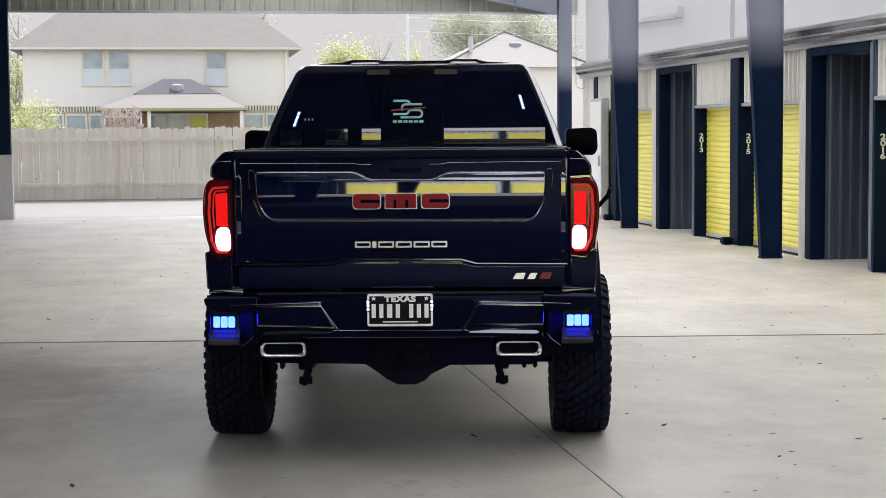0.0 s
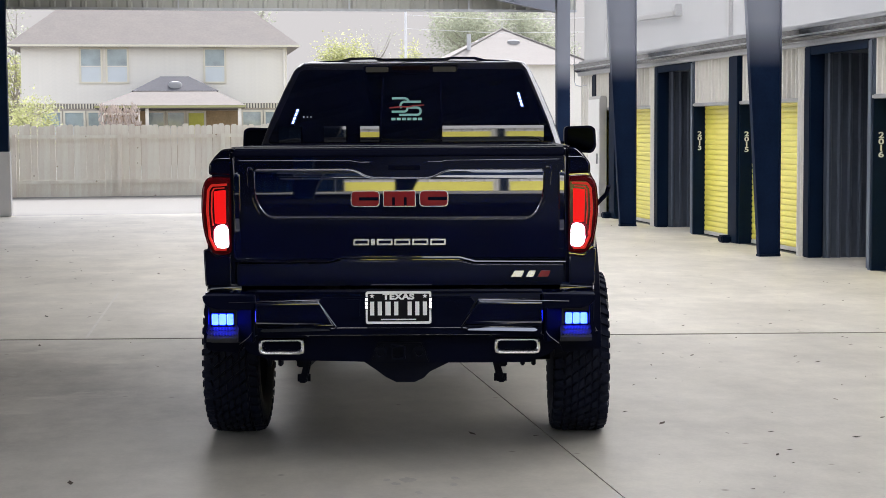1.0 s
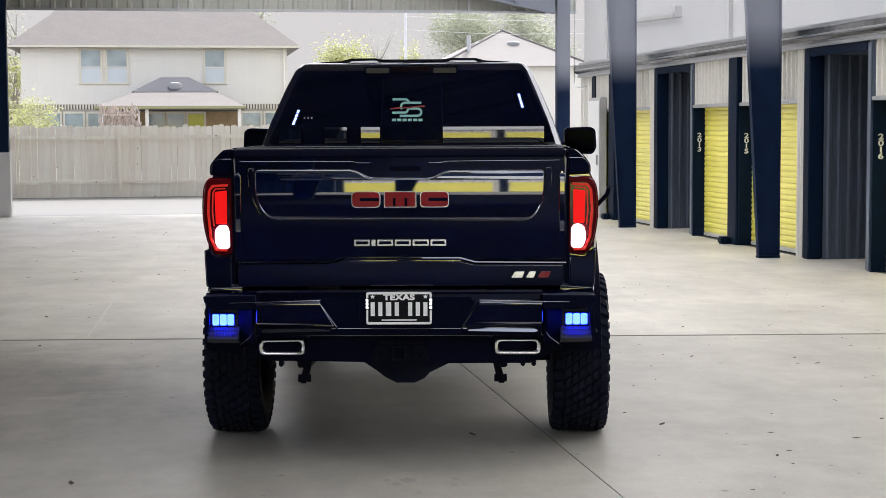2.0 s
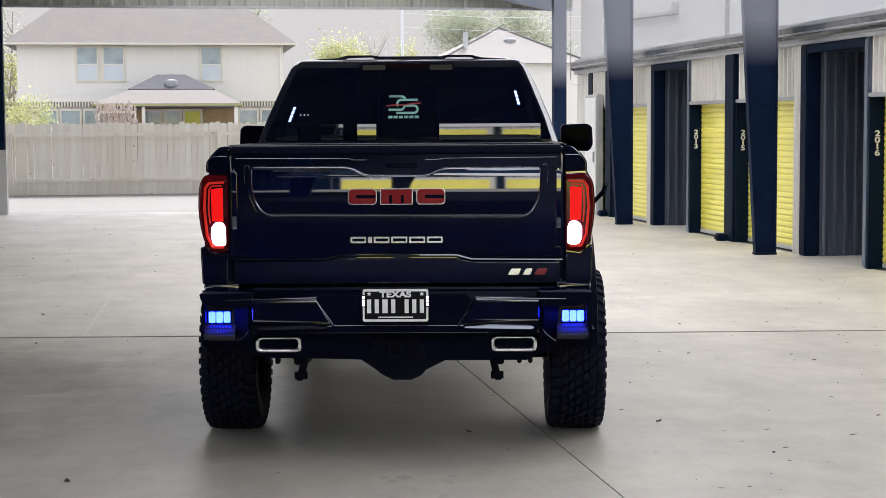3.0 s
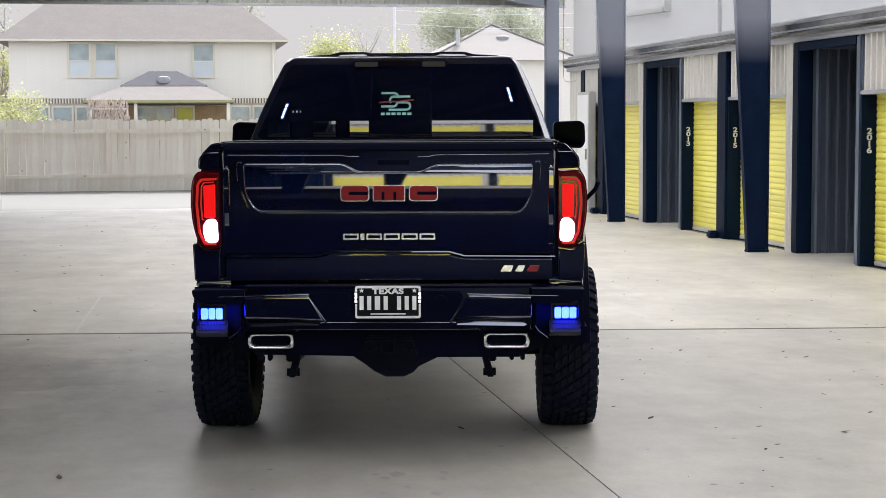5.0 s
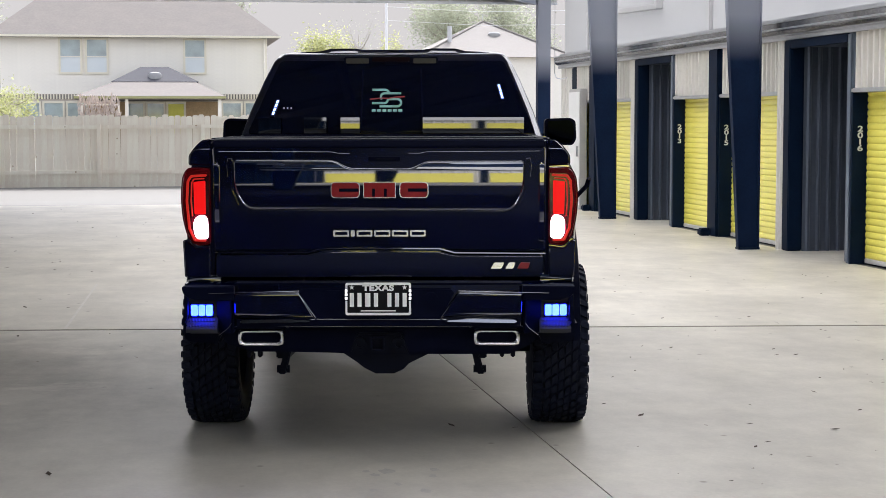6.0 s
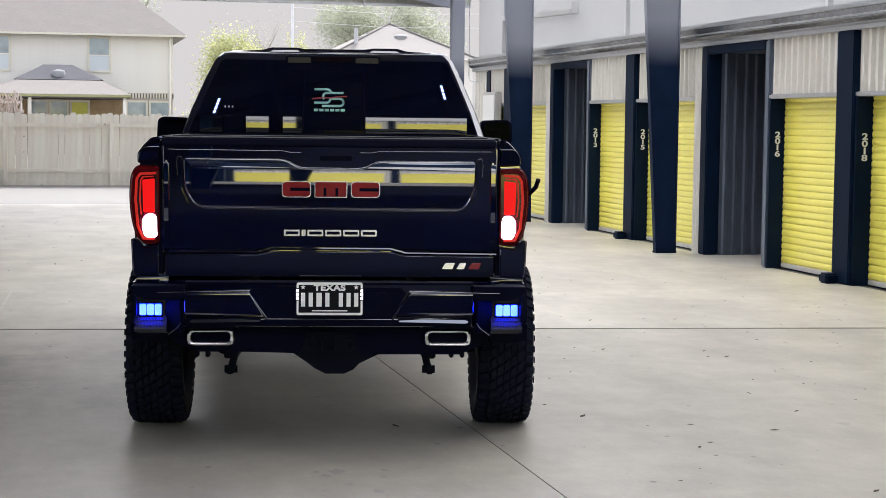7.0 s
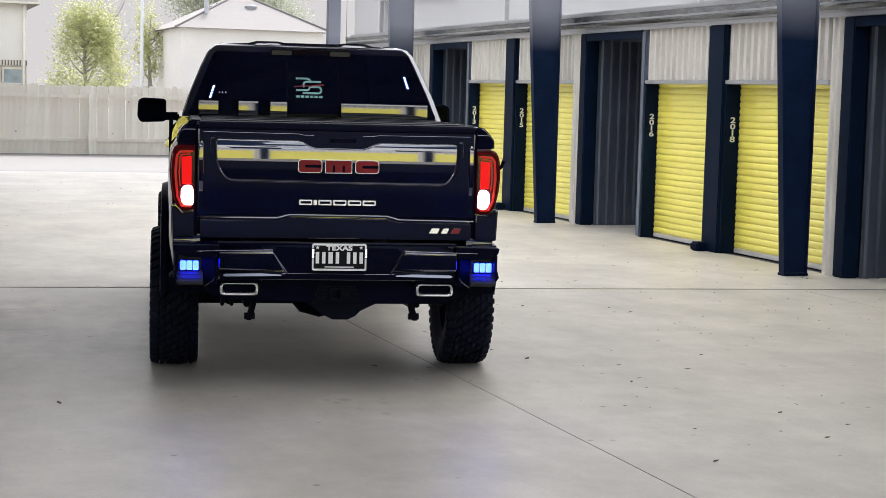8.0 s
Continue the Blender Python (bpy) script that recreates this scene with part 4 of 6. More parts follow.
for s in (-1, 1):
    def fx(pts):
        return [(s * x, z) for x, z in pts] if s > 0 else [(s * x, z) for x, z in pts][::-1]
    pad = rounded([(0.308, 0.742), (0.70, 0.752), (0.70, 0.862), (0.385, 0.868)], 0.012)
    crowned([(s * x, z) for x, z in pad] if s > 0 else [(s * x, z) for x, z in pad][::-1], -0.122, -0.144, 0.008, 0.0, 0.08, 0.80, "step_pad", bumper, label="gloss black bumper face", n=12)
    lip = rounded([(0.335, 0.722), (0.66, 0.716), (0.675, 0.723), (0.66, 0.732), (0.45, 0.735), (0.335, 0.729)], 0.006)
    lm = Mesh().prism(fx(lip), "y", -0.150, -0.10)
    lm.v = [(x, y + (0.22 * (z - 0.712) if y < -0.12 else 0), z) for x, y, z in lm.v]
    part("lower_lip", lm, GLOSS_TRIM, bumper, "polished black-chrome bumper lip", bevel=0.004)
    # corner step: a recess with a sloped tread, closed by the wing above and a lip outside
    part("step_pocket", Mesh().prism(fx(rounded([(0.722, 0.84), (0.735, 0.70), (0.79, 0.655), (0.955, 0.655), (0.978, 0.70), (0.972, 0.84)], 0.012)), "y", -0.068, 0.02), STEP_PLASTIC, bumper, "recessed corner step", bevel=0.004)
    cheek = Mesh().loft([[(s * x, y, z) for x, y in ((0.706, -0.118), (0.716, -0.132), (0.806, -0.074), (0.800, -0.05), (0.706, -0.05))] for z in (0.662, 0.842)])
    part("pocket_cheek", cheek, BLACK_PLASTIC, bumper, "slanted inner cheek of the step", bevel=0.005)
    part("corner_wing", Mesh().prism(fx(rounded([(0.70, 0.822), (0.905, 0.826), (0.956, 0.842), (0.978, 0.862), (0.985, 0.892), (0.70, 0.895)], 0.008)), "y", -0.128, 0.05), BLACK_PLASTIC, bumper, bevel=0.012, segments=3)
    part("outer_lip", Mesh().prism(fx(rounded([(0.953, 0.838), (0.972, 0.852), (0.972, 0.765), (0.986, 0.716), (0.958, 0.682), (0.946, 0.690), (0.968, 0.716), (0.953, 0.75)], 0.004)), "y", -0.122, -0.05), BLACK_PLASTIC, bumper, bevel=0.004)
    tread = part("step_tread", Mesh().loft([[(s * x, y, z) for y, z in ((-0.135, 0.668), (-0.138, 0.686), (-0.132, 0.692), (-0.070, 0.742), (-0.066, 0.668))] for x in (0.795, 0.962)]), STEP_PLASTIC, bumper, "ribbed black step tread")
    for k in range(9):
        for q in range(2):
            y0, z0 = -0.126 + 0.028 * q, 0.697 + 0.0226 * q
            a = 0.806 + 0.0165 * k + 0.006 * q
            part("tread_nub", Mesh().prism([(y0, z0 - 0.003), (y0 + 0.016, z0 + 0.010), (y0 + 0.012, z0 + 0.015), (y0 - 0.003, z0 + 0.003)], "x", s * a, s * (a + 0.008)), STEP_PLASTIC, tread)
    pod = part("light_pod", Mesh().prism(fx(rounded([(0.818, 0.737), (0.948, 0.737), (0.948, 0.808), (0.818, 0.808)], 0.005)), "y", -0.080, -0.066), BLACK_PLASTIC, bumper, "small LED strobe in the corner step, lit blue-white", bevel=0.003)
    for k in range(3):
        a = 0.824 + 0.0405 * k
        part("led", Mesh().prism(fx(rounded([(a, 0.745), (a + 0.037, 0.745), (a + 0.037, 0.800), (a, 0.800)], 0.008)), "y", -0.084, -0.0795), POD_GLOW, pod, "lit blue-white LED", bevel=0.002)
    # polished creases that catch the light
    part("edge_crease", Mesh().tube([(s * x, y, z) for x, y, z in ((0.385, -0.140, 0.872), (0.55, -0.140, 0.868), (0.70, -0.136, 0.864), (0.84, -0.129, 0.860))], 0.0018, 8), GLOSS_TRIM, bumper, smooth=True)
    part("edge_crease", Mesh().tube([(s * x, -0.138, z) for x, z in ((0.392, 0.868), (0.345, 0.80), (0.304, 0.742), (0.312, 0.734), (0.33, 0.732))], 0.0022, 8), GLOSS_TRIM, bumper, smooth=True)
    part("edge_crease", Mesh().tube([(s * x, -0.131, z) for x, z in ((0.715, 0.715), (0.735, 0.690), (0.786, 0.656))], 0.002, 8), GLOSS_TRIM, bumper, smooth=True)
    # exhaust tips: a chrome ring with a dark bore
    xo, xi, z0, z1 = 0.690, 0.462, 0.598, 0.680
    rim = rounded([(xi, z0), (xo, z0), (xo, z1), (xi, z1)], [0.026, 0.026, 0.024, 0.024], 2)
    bore = rounded([(xi + 0.021, z0 + 0.018), (xo - 0.021, z0 + 0.018), (xo - 0.021, z1 - 0.018), (xi + 0.021, z1 - 0.018)], [0.018, 0.018, 0.016, 0.016], 2)
    n = len(rim)
    m = Mesh().loft([[(s * x, y, z) for x, z in ring] for ring, y in ((rim, 0.06), (rim, -0.082), *[([(a[0] + (b[0] - a[0]) * q, a[1] + (b[1] - a[1]) * q) for a, b in zip(rim, bore)], -0.082 - e) for q, e in ((0.08, 0.008), (0.25, 0.014), (0.5, 0.017), (0.75, 0.014), (0.92, 0.008))], (bore, -0.082), (bore, 0.05))], caps=False)
    tip = part("exhaust_tip", m, CHROME, truck, "polished rectangular exhaust tip", smooth=True, angle=50)
    part("bore", Mesh().prism([(s * x, z) for x, z in bore], "y", 0.03, 0.045), DARK_STEEL, tip)
    part("tip_surround", Mesh().prism([(s * x, z) for x, z in rounded([(xi - 0.02, z1 + 0.004), (xo + 0.02, z1 + 0.004), (xo + 0.0, z1 + 0.018), (xi, z1 + 0.018)], 0.004)], "y", -0.10, 0.0), BLACK_PLASTIC, truck)
for piece in [bumper] + list(bumper.children_recursive):
    for v in piece.data.vertices:
        if abs(v.co.x) > 0.70:
            v.co.x = math.copysign(0.70 + (abs(v.co.x) - 0.70) * 0.90, v.co.x)
part("valance", Mesh().prism([(-0.80, 0.70), (-0.76, 0.60), (-0.64, 0.562), (-0.22, 0.552), (-0.08, 0.545), (0.1, 0.545), (0.25, 0.545), (0.64, 0.545), (0.76, 0.60), (0.80, 0.70)], "y", -0.02, 0.10), BLACK_PLASTIC, truck, "black lower valance", bevel=0.01)
for s in (-1, 1):
    part("valance_end", Mesh().prism([(s * 0.74, 0.70), (s * 0.985, 0.70), (s * 0.97, 0.60), (s * 0.80, 0.585)], "y", 0.06, 0.30), BLACK_PLASTIC, truck, bevel=0.012)
part("hitch_plug", Mesh().disc((0.255, 0, 0.83), "y", 0, 0.036, -0.137, -0.12, 24), BLACK_PLASTIC, bumper, bevel=0.003)
part("plug_cover", Mesh().box(-0.255, -0.185, -0.137, -0.12, 0.78, 0.88), BLACK_PLASTIC, bumper, bevel=0.006)

# number plate in its frame, with lamps at each side
plate = part("number_plate", Mesh().prism(rounded([(-0.152, 0.750), (0.152, 0.750), (0.152, 0.897), (-0.152, 0.897)], 0.008), "y", -0.142, -0.1385), PLATE_BLACK, truck, "black number plate with white print in a pale frame")
plate.matrix_basis = pose(0, 0, 0.011)
frame_ring = Mesh()
a_, b_ = rounded([(-0.159, 0.744), (0.159, 0.744), (0.159, 0.902), (-0.159, 0.902)], 0.012), rounded([(-0.150, 0.755), (0.149, 0.755), (0.149, 0.891), (-0.149, 0.891)], 0.006)
frame_ring.loft([[(x, y, z) for x, z in r] for r, y in ((a_, -0.136), (a_, -0.148), (b_, -0.148), (b_, -0.136))], caps=False)
part("plate_frame", frame_ring, PLATE_WHITE, plate, "pale plate frame")
lettering("plate_word", "TEXAS", 0.038, PLATE_WHITE, plate, pose(0.0, -0.1422, 0.875, 90, 0, 0), "white state name", depth=0.0006, wide=1.28, spacing=1.08, bold=0.0020)
x = -0.142
for w in (0.034, 0.034, 0.040, 0.034, 0.0, 0.034, 0.034, 0.034):
    if w:
        part("plate_bar", Mesh().box(x + 0.004, x + w - 0.010, -0.1428, -0.1422, 0.785, 0.852), PLATE_WHITE, plate, "white bar for a plate character")
        x += w + 0.003
    else:
        x += 0.028
part("plate_bar", Mesh().box(-0.085, 0.085, -0.1428, -0.1422, 0.762, 0.768), PLATE_WHITE, plate)
for s in (-1, 1):
    part("plate_star", Mesh().prism([(s * 0.128 + 0.013 * (1 if k % 2 == 0 else 0.42) * math.sin(k * math.pi / 5), 0.879 + 0.013 * (1 if k % 2 == 0 else 0.42) * math.cos(k * math.pi / 5)) for k in range(10)], "y", -0.1428, -0.1422), PLATE_WHITE, plate)
    lampbar = part("plate_strobe", Mesh().box(s * 0.146, s * 0.163, -0.156, -0.148, 0.815, 0.875), BLACK_PLASTIC, plate, "small LED strobe on the plate frame", bevel=0.003)
    for k in range(3):
        part("led", Mesh().box(s * 0.149, s * 0.160, -0.158, -0.1555, 0.821 + 0.018 * k, 0.834 + 0.018 * k), PLATE_LED, lampbar)

# hitch receiver, guard and running gear
part("hitch_guard", Mesh().prism([(-0.20, 0.562), (0.262, 0.556), (0.245, 0.546), (0.145, 0.497), (0.118, 0.468), (0.07, 0.446), (-0.02, 0.446), (-0.076, 0.474), (-0.115, 0.505)], "y", 0.0, 0.22), DARK_STEEL, truck, "dark trapezoid hitch guard", bevel=0.012)
hr = rounded([(-0.043, 0.566), (0.028, 0.566), (0.028, 0.637), (-0.043, 0.637)], 0.008)
hb = rounded([(-0.034, 0.575), (0.019, 0.575), (0.019, 0.628), (-0.034, 0.628)], 0.005)
part("hitch_receiver", Mesh().loft([[(x, y, z) for x, z in r] for r, y in ((hr, 0.1), (hr, -0.07), (hb, -0.07), (hb, 0.08))], caps=False), DARK_STEEL, truck, "square steel hitch receiver")
part("receiver_bore", Mesh().box(-0.034, 0.019, 0.06, 0.07, 0.575, 0.628), BLACK_PLASTIC, truck)
part("hitch_plate", Mesh().prism([(-0.15, 0.55), (0.15, 0.55), (0.11, 0.655), (-0.11, 0.655)], "y", -0.03, 0.02), DARK_STEEL, truck, bevel=0.008)
for s in (-1, 1):
    part("safety_chain_loop", Mesh().disc((s * 0.095, 0, 0.60), "y", 0.018, 0.032, -0.05, -0.03, 20), DARK_STEEL, truck)
    leaf = part("leaf_spring", Mesh().loft([[(s * 0.50 + dx, y, z + dz) for dx, dz in ((-0.035, -0.03), (0.035, -0.03), (0.035, 0.03), (-0.035, 0.03))] for y, z in ((0.22, 0.52), (0.6, 0.50), (1.15, 0.46), (1.8, 0.52))]), DARK_STEEL, truck, "dark leaf spring pack", bevel=0.006)
    part("shackle", Mesh().prism([(s * 0.445, 0.585), (s * 0.478, 0.585), (s * 0.525, 0.412), (s * 0.485, 0.412)], "y", 0.20, 0.26), DARK_STEEL, truck, "slanted spring shackle", bevel=0.006)
    part("shackle_bolt", Mesh().disc((s * 0.50, 0.235, 0.435), "x", 0, 0.02, -0.032, 0.032, 12), DARK_STEEL, truck)
    part("shock_absorber", Mesh().tube([(s * 0.60, 1.0, 0.42), (s * 0.46, 0.75, 0.82)], [0.028, 0.035], 12), DARK_STEEL, truck, smooth=True)
    for dx in (0.60, 0.655):
        part("bracket_tab", Mesh().box(s * dx, s * (dx + 0.022), 0.15, 0.22, 0.505, 0.56), DARK_STEEL, truck, bevel=0.005)
    part("frame_rail", Mesh().box(s * 0.44, s * 0.53, 0.05, 5.6, 0.70, 0.84), UNDERSIDE, truck, "dusty frame rail")
    part("tail_pipe", Mesh().tube([(s * 0.576, 0.04, 0.64), (s * 0.576, 0.4, 0.66), (s * 0.40, 0.9, 0.78), (s * 0.3, 2.5, 0.62)], 0.04, 12), DARK_STEEL, truck, smooth=True)
part("rear_axle", Mesh().tube([(-0.80, AXLE_Y, TYRE_R), (0.80, AXLE_Y, TYRE_R)], 0.055, 16), DARK_STEEL, truck, smooth=True)
part("differential", Mesh().loft([[(x, AXLE_Y + r * math.cos(t), TYRE_R + 0.03 + r * math.sin(t)) for t in [2 * math.pi * k / 16 for k in range(16)]] for x, r in ((-0.20, 0.06), (-0.13, 0.14), (0, 0.175), (0.13, 0.14), (0.20, 0.06))]), DARK_STEEL, truck, smooth=True)
part("spare_carrier", Mesh().box(-0.38, 0.38, 0.35, 0.95, 0.68, 0.80), UNDERSIDE, truck, bevel=0.05)


def wheel(name, m, side):
    """A wheel with its tyre about its own x axis; side is +1 where the outer face looks to +x."""
    w = new(name)
    w.parent, w.matrix_basis = truck, m
    tagged(w, "black alloy wheel with a chunky mud-terrain tyre")
    hw, R = 0.152, TYRE_R
    ring = [(-hw * 0.80, 0.265), (-hw * 0.97, 0.30), (-hw, 0.36), (-hw * 0.96, 0.405), (-hw * 0.84, R - 0.020), (-hw * 0.5, R - 0.013), (0, R - 0.011), (hw * 0.5, R - 0.013), (hw * 0.84, R - 0.020), (hw * 0.96, 0.405), (hw, 0.36), (hw * 0.97, 0.30), (hw * 0.80, 0.265)]
    N = 64
    t = part("tyre", Mesh().sheet([[(x, r * math.cos(2 * math.pi * k / N), r * math.sin(2 * math.pi * k / N)) for x, r in ring] for k in range(N + 1)]), RUBBER, w, "black mud-terrain tyre", smooth=True, angle=60)
    tm = Mesh()
    P = 44
    rng = random.Random(5)

    def block(pts, h0, h1, a0):
        """A tread block: corners (across, along as an angle), from radius h0 to h1."""
        k = len(pts)
        cx, ca = sum(p[0] for p in pts) / k, sum(p[1] for p in pts) / k
        vs = []
        for r, sc in ((h0, 0.95), (h1, 0.80)):
            for x, a in pts:
                x, a = cx + (x - cx) * sc, ca + (a - ca) * sc
                rr = r - 0.030 * max(0, (abs(x) / hw - 0.72)) ** 1.2 * 2.2
                vs.append((x, rr * math.cos(a + a0), rr * math.sin(a + a0)))
        tm.add(vs, [list(range(k, 2 * k))] + [(i, (i + 1) % k, k + (i + 1) % k, k + i) for i in range(k)])
    da = 2 * math.pi / P
    for k in range(P):
        a = k * da
        for s in (-1, 1):
            o = 0.0 if s < 0 else 0.5 * da
            far = 1.0 if k % 2 else 0.97
            # slanted shoulder lug with a notch
            block([(s * hw * 0.66, -0.42 * da), (s * hw * far, -0.16 * da), (s * hw * far, 0.50 * da), (s * hw * 0.72, 0.30 * da), (s * hw * 0.60, 0.16 * da)], R - 0.022, R + 0.001, a + o)
            y0, y1 = (0.385, 0.418)
            tm.add([(s * hw * q, r * math.cos(a + o + e), r * math.sin(a + o + e)) for q, r in ((0.965, y1), (0.985, y0), (1.008, y0 + 0.005), (1.005, y1 + 0.004)) for e in (-0.1 * da, 0.42 * da)],
                   [(0, 1, 3, 2), (2, 3, 5, 4), (4, 5, 7, 6), (6, 7, 1, 0), (0, 2, 4, 6), (1, 7, 5, 3)])
        # columns of small skewed blocks across the middle, in slanting rows
        for c in range(-2, 3):
            x, o = 0.238 * c * hw, -0.42 * c * da
            hx, ha, skew = 0.110 * hw, 0.42 * da, 0.20 * da
            block([(x - hx, -ha + skew), (x + hx * 0.7, -ha - skew), (x + hx, -ha * 0.6 - skew), (x + hx, ha - skew), (x - hx * 0.7, ha + skew), (x - hx, ha * 0.6 + skew)], R - 0.014, R + 0.002, a + o)
    part("tread", tm, RUBBER, t, "deep angular tread blocks")
    rim = Mesh().sheet([[(x, r * math.cos(2 * math.pi * k / 40), r * math.sin(2 * math.pi * k / 40)) for x, r in ((-hw * 0.8, 0.268), (-hw * 0.7, 0.24), (hw * 0.6, 0.24), (hw * 0.80, 0.268))] for k in range(41)])
    part("rim", rim, DARK_STEEL, w, "gloss black rim", smooth=True)
    sp = Mesh()
    for k in range(8):
        a = 2 * math.pi * k / 8
        c, s_ = math.cos(a), math.sin(a)
        sp.add([(side * x, u * c - v * s_, u * s_ + v * c) for x, u, v in ((0.06, 0.05, -0.03), (0.06, 0.05, 0.03), (0.11, 0.245, 0.022), (0.11, 0.245, -0.022), (0.09, 0.05, -0.02), (0.09, 0.05, 0.02), (0.135, 0.245, 0.014), (0.135, 0.245, -0.014))],
               [(0, 1, 2, 3), (4, 7, 6, 5), (0, 4, 5, 1), (1, 5, 6, 2), (2, 6, 7, 3), (3, 7, 4, 0)])
    part("spokes", sp, DARK_STEEL, w, "gloss black spokes")
    part("hub", Mesh().disc((0, 0, 0), "x", 0, 0.075, side * 0.03, side * 0.10, 20), DARK_STEEL, w, bevel=0.006)
    part("brake_disc", Mesh().disc((0, 0, 0), "x", 0, 0.18, -side * 0.03, -side * 0.06, 32), DARK_STEEL, w)


for s in (-1, 1):
    for y in (AXLE_Y, FRONT_Y):
        wheel("wheel", pose(s * 0.95, y, TYRE_R, 0 if y < 2 else 11), s)

# cab
cab_low = Mesh().loft([[(x, y, z) for x, z in ((-0.96, 0.72), (-0.99, 0.95), (-1.0, 1.25), (-0.975, 1.50), (-0.93, 1.60), (0.93, 1.60), (0.975, 1.50), (1.0, 1.25), (0.99, 0.95), (0.96, 0.72))] for y in (1.87, 2.0, 3.2, 4.45)])
part("cab_body", cab_low, PAINT, truck, "gloss black cab body", smooth=True, angle=30)


def cab_ring(z, hw, y0, y1, r=0.045):
    return [(x, y, z) for x, y in rounded([(-hw, y0), (hw, y0), (hw, y1), (-hw, y1)], r, 4)]


shell = Mesh().loft([cab_ring(1.59, 0.915, 1.865, 4.75), cab_ring(1.75, 0.865, 1.955, 4.52), cab_ring(1.95, 0.785, 2.075, 4.12), cab_ring(2.06, 0.735, 2.15, 3.88), cab_ring(2.105, 0.70, 2.21, 3.78), cab_ring(2.125, 0.64, 2.30, 3.68)])
cabin = part("cab_roof", shell, PAINT, truck, "gloss black crew-cab roof and pillars", smooth=True, angle=30)
press = [(-0.62, 2.112), (-0.60, 2.121), (-0.45, 2.128), (-0.39, 2.144), (-0.24, 2.145), (-0.19, 2.137), (0.19, 2.137), (0.24, 2.145), (0.39, 2.144), (0.45, 2.128), (0.60, 2.121), (0.62, 2.112)]
part("roof_pressing", Mesh().loft([[(x * w, y, 2.112 + (z - 2.112) * h) for x, z in press] for y, w, h in ((2.26, 0.99, 0.2), (2.272, 1.0, 1.0), (3.5, 1.0, 1.0), (3.64, 0.95, 0.2))]), PAINT, cabin, "raised roof pressing", smooth=True, angle=25)


def on_back(x, z, out):
    """A point on the raked rear window, pushed out of it."""
    t = (z - 1.60) / (2.085 - 1.60)
    return (x, 1.872 + 0.288 * t - out * 0.86, z + out * 0.51)


def rear_pane(name, x_pts, out0, out1, material, parent, label="", bevel=0.0):
    n = len(x_pts)
    m = Mesh().add([on_back(x, z, out1) for x, z in x_pts] + [on_back(x, z, out0) for x, z in x_pts], [list(range(n)), list(range(2 * n - 1, n - 1, -1))] + [(i, (i + 1) % n, n + (i + 1) % n, n + i) for i in range(n)])
    return part(name, m, material, parent, label, bevel=bevel)


window = rear_pane("rear_window", rounded([(-0.872, 1.612), (0.872, 1.612), (0.690, 2.060), (-0.690, 2.060)], 0.03), -0.02, 0.008, TINT, truck, "dark tinted rear window with a sliding centre pane", bevel=0.003)
rear_pane("sliding_pane", [(-0.185, 1.625), (0.185, 1.625), (0.175, 2.0), (-0.175, 2.0)], 0.0, 0.013, TINT, window, bevel=0.002)
for s in (-1, 1):
    rear_pane("slider_rail", [(s * 0.183, 1.62), (s * 0.193, 1.62), (s * 0.183, 2.005), (s * 0.173, 2.005)], 0.0, 0.016, BLACK_PLASTIC, window)
    led = rear_pane("strobe_light", [(s * 0.712, 1.712), (s * 0.738, 1.712), (s * 0.705, 1.815), (s * 0.682, 1.815)] if s < 0 else [(0.665, 1.812), (0.69, 1.812), (0.663, 1.912), (0.64, 1.912)], 0.008, 0.018, BLACK_PLASTIC, window, "slim strobe light stuck to the glass")
    x0, z0, x1, z1 = (-0.722, 1.72, -0.692, 1.812) if s < 0 else (0.676, 1.818, 0.653, 1.906)
    for k in range(4):
        t0, t1 = (k + 0.1) / 4, (k + 0.85) / 4
        rear_pane("led", [(x0 + (x1 - x0) * t0 - 0.0065, z0 + (z1 - z0) * t0), (x0 + (x1 - x0) * t0 + 0.0065, z0 + (z1 - z0) * t0), (x0 + (x1 - x0) * t1 + 0.0065, z0 + (z1 - z0) * t1), (x0 + (x1 - x0) * t1 - 0.0065, z0 + (z1 - z0) * t1)], 0.018, 0.021, STROBE_GLOW, led, "lit blue-white LED")
for k in range(3):
    rear_pane("status_led", [(-0.660 + 0.022 * k, 1.762), (-0.652 + 0.022 * k, 1.762), (-0.652 + 0.022 * k, 1.771), (-0.660 + 0.022 * k, 1.771)], 0.006, 0.012, WHITE, window, "tiny white status light")
BAND = mat("polished_tinted_glass", (0.002, 0.002, 0.003), rough=0.03, var=0.1, coat=1.0, coat_ior=2.4, spec=0.2)
for x0, x1, z1 in ((0.190, 0.80, 1.714), (-0.305, -0.190, 1.714), (-0.525, -0.39, 1.714), (-0.80, -0.665, 1.712)):
    rows = []
    for k in range(7):
        z = 1.618 + (z1 - 1.618) * k / 6
        y = 1.872 - 0.006 - 0.22 * 0.086 + 0.22 * (z - 1.618) + 0.30 * (z - 1.66) ** 2
        rows.append([(x, y - 0.22 * (z - 1.618) + 0.0, z) for x in (x0, x1)])
    m = Mesh().sheet(rows)
    m.sheet([[(x, 1.90, z) for x in (x0, x1)] for z in (1.618, z1)])
    m.sheet([rows[-1], [(x, 1.93, z1) for x in (x0, x1)]])
    part("window_band", m, BAND, window, "upright lower band of dark glass", smooth=True)
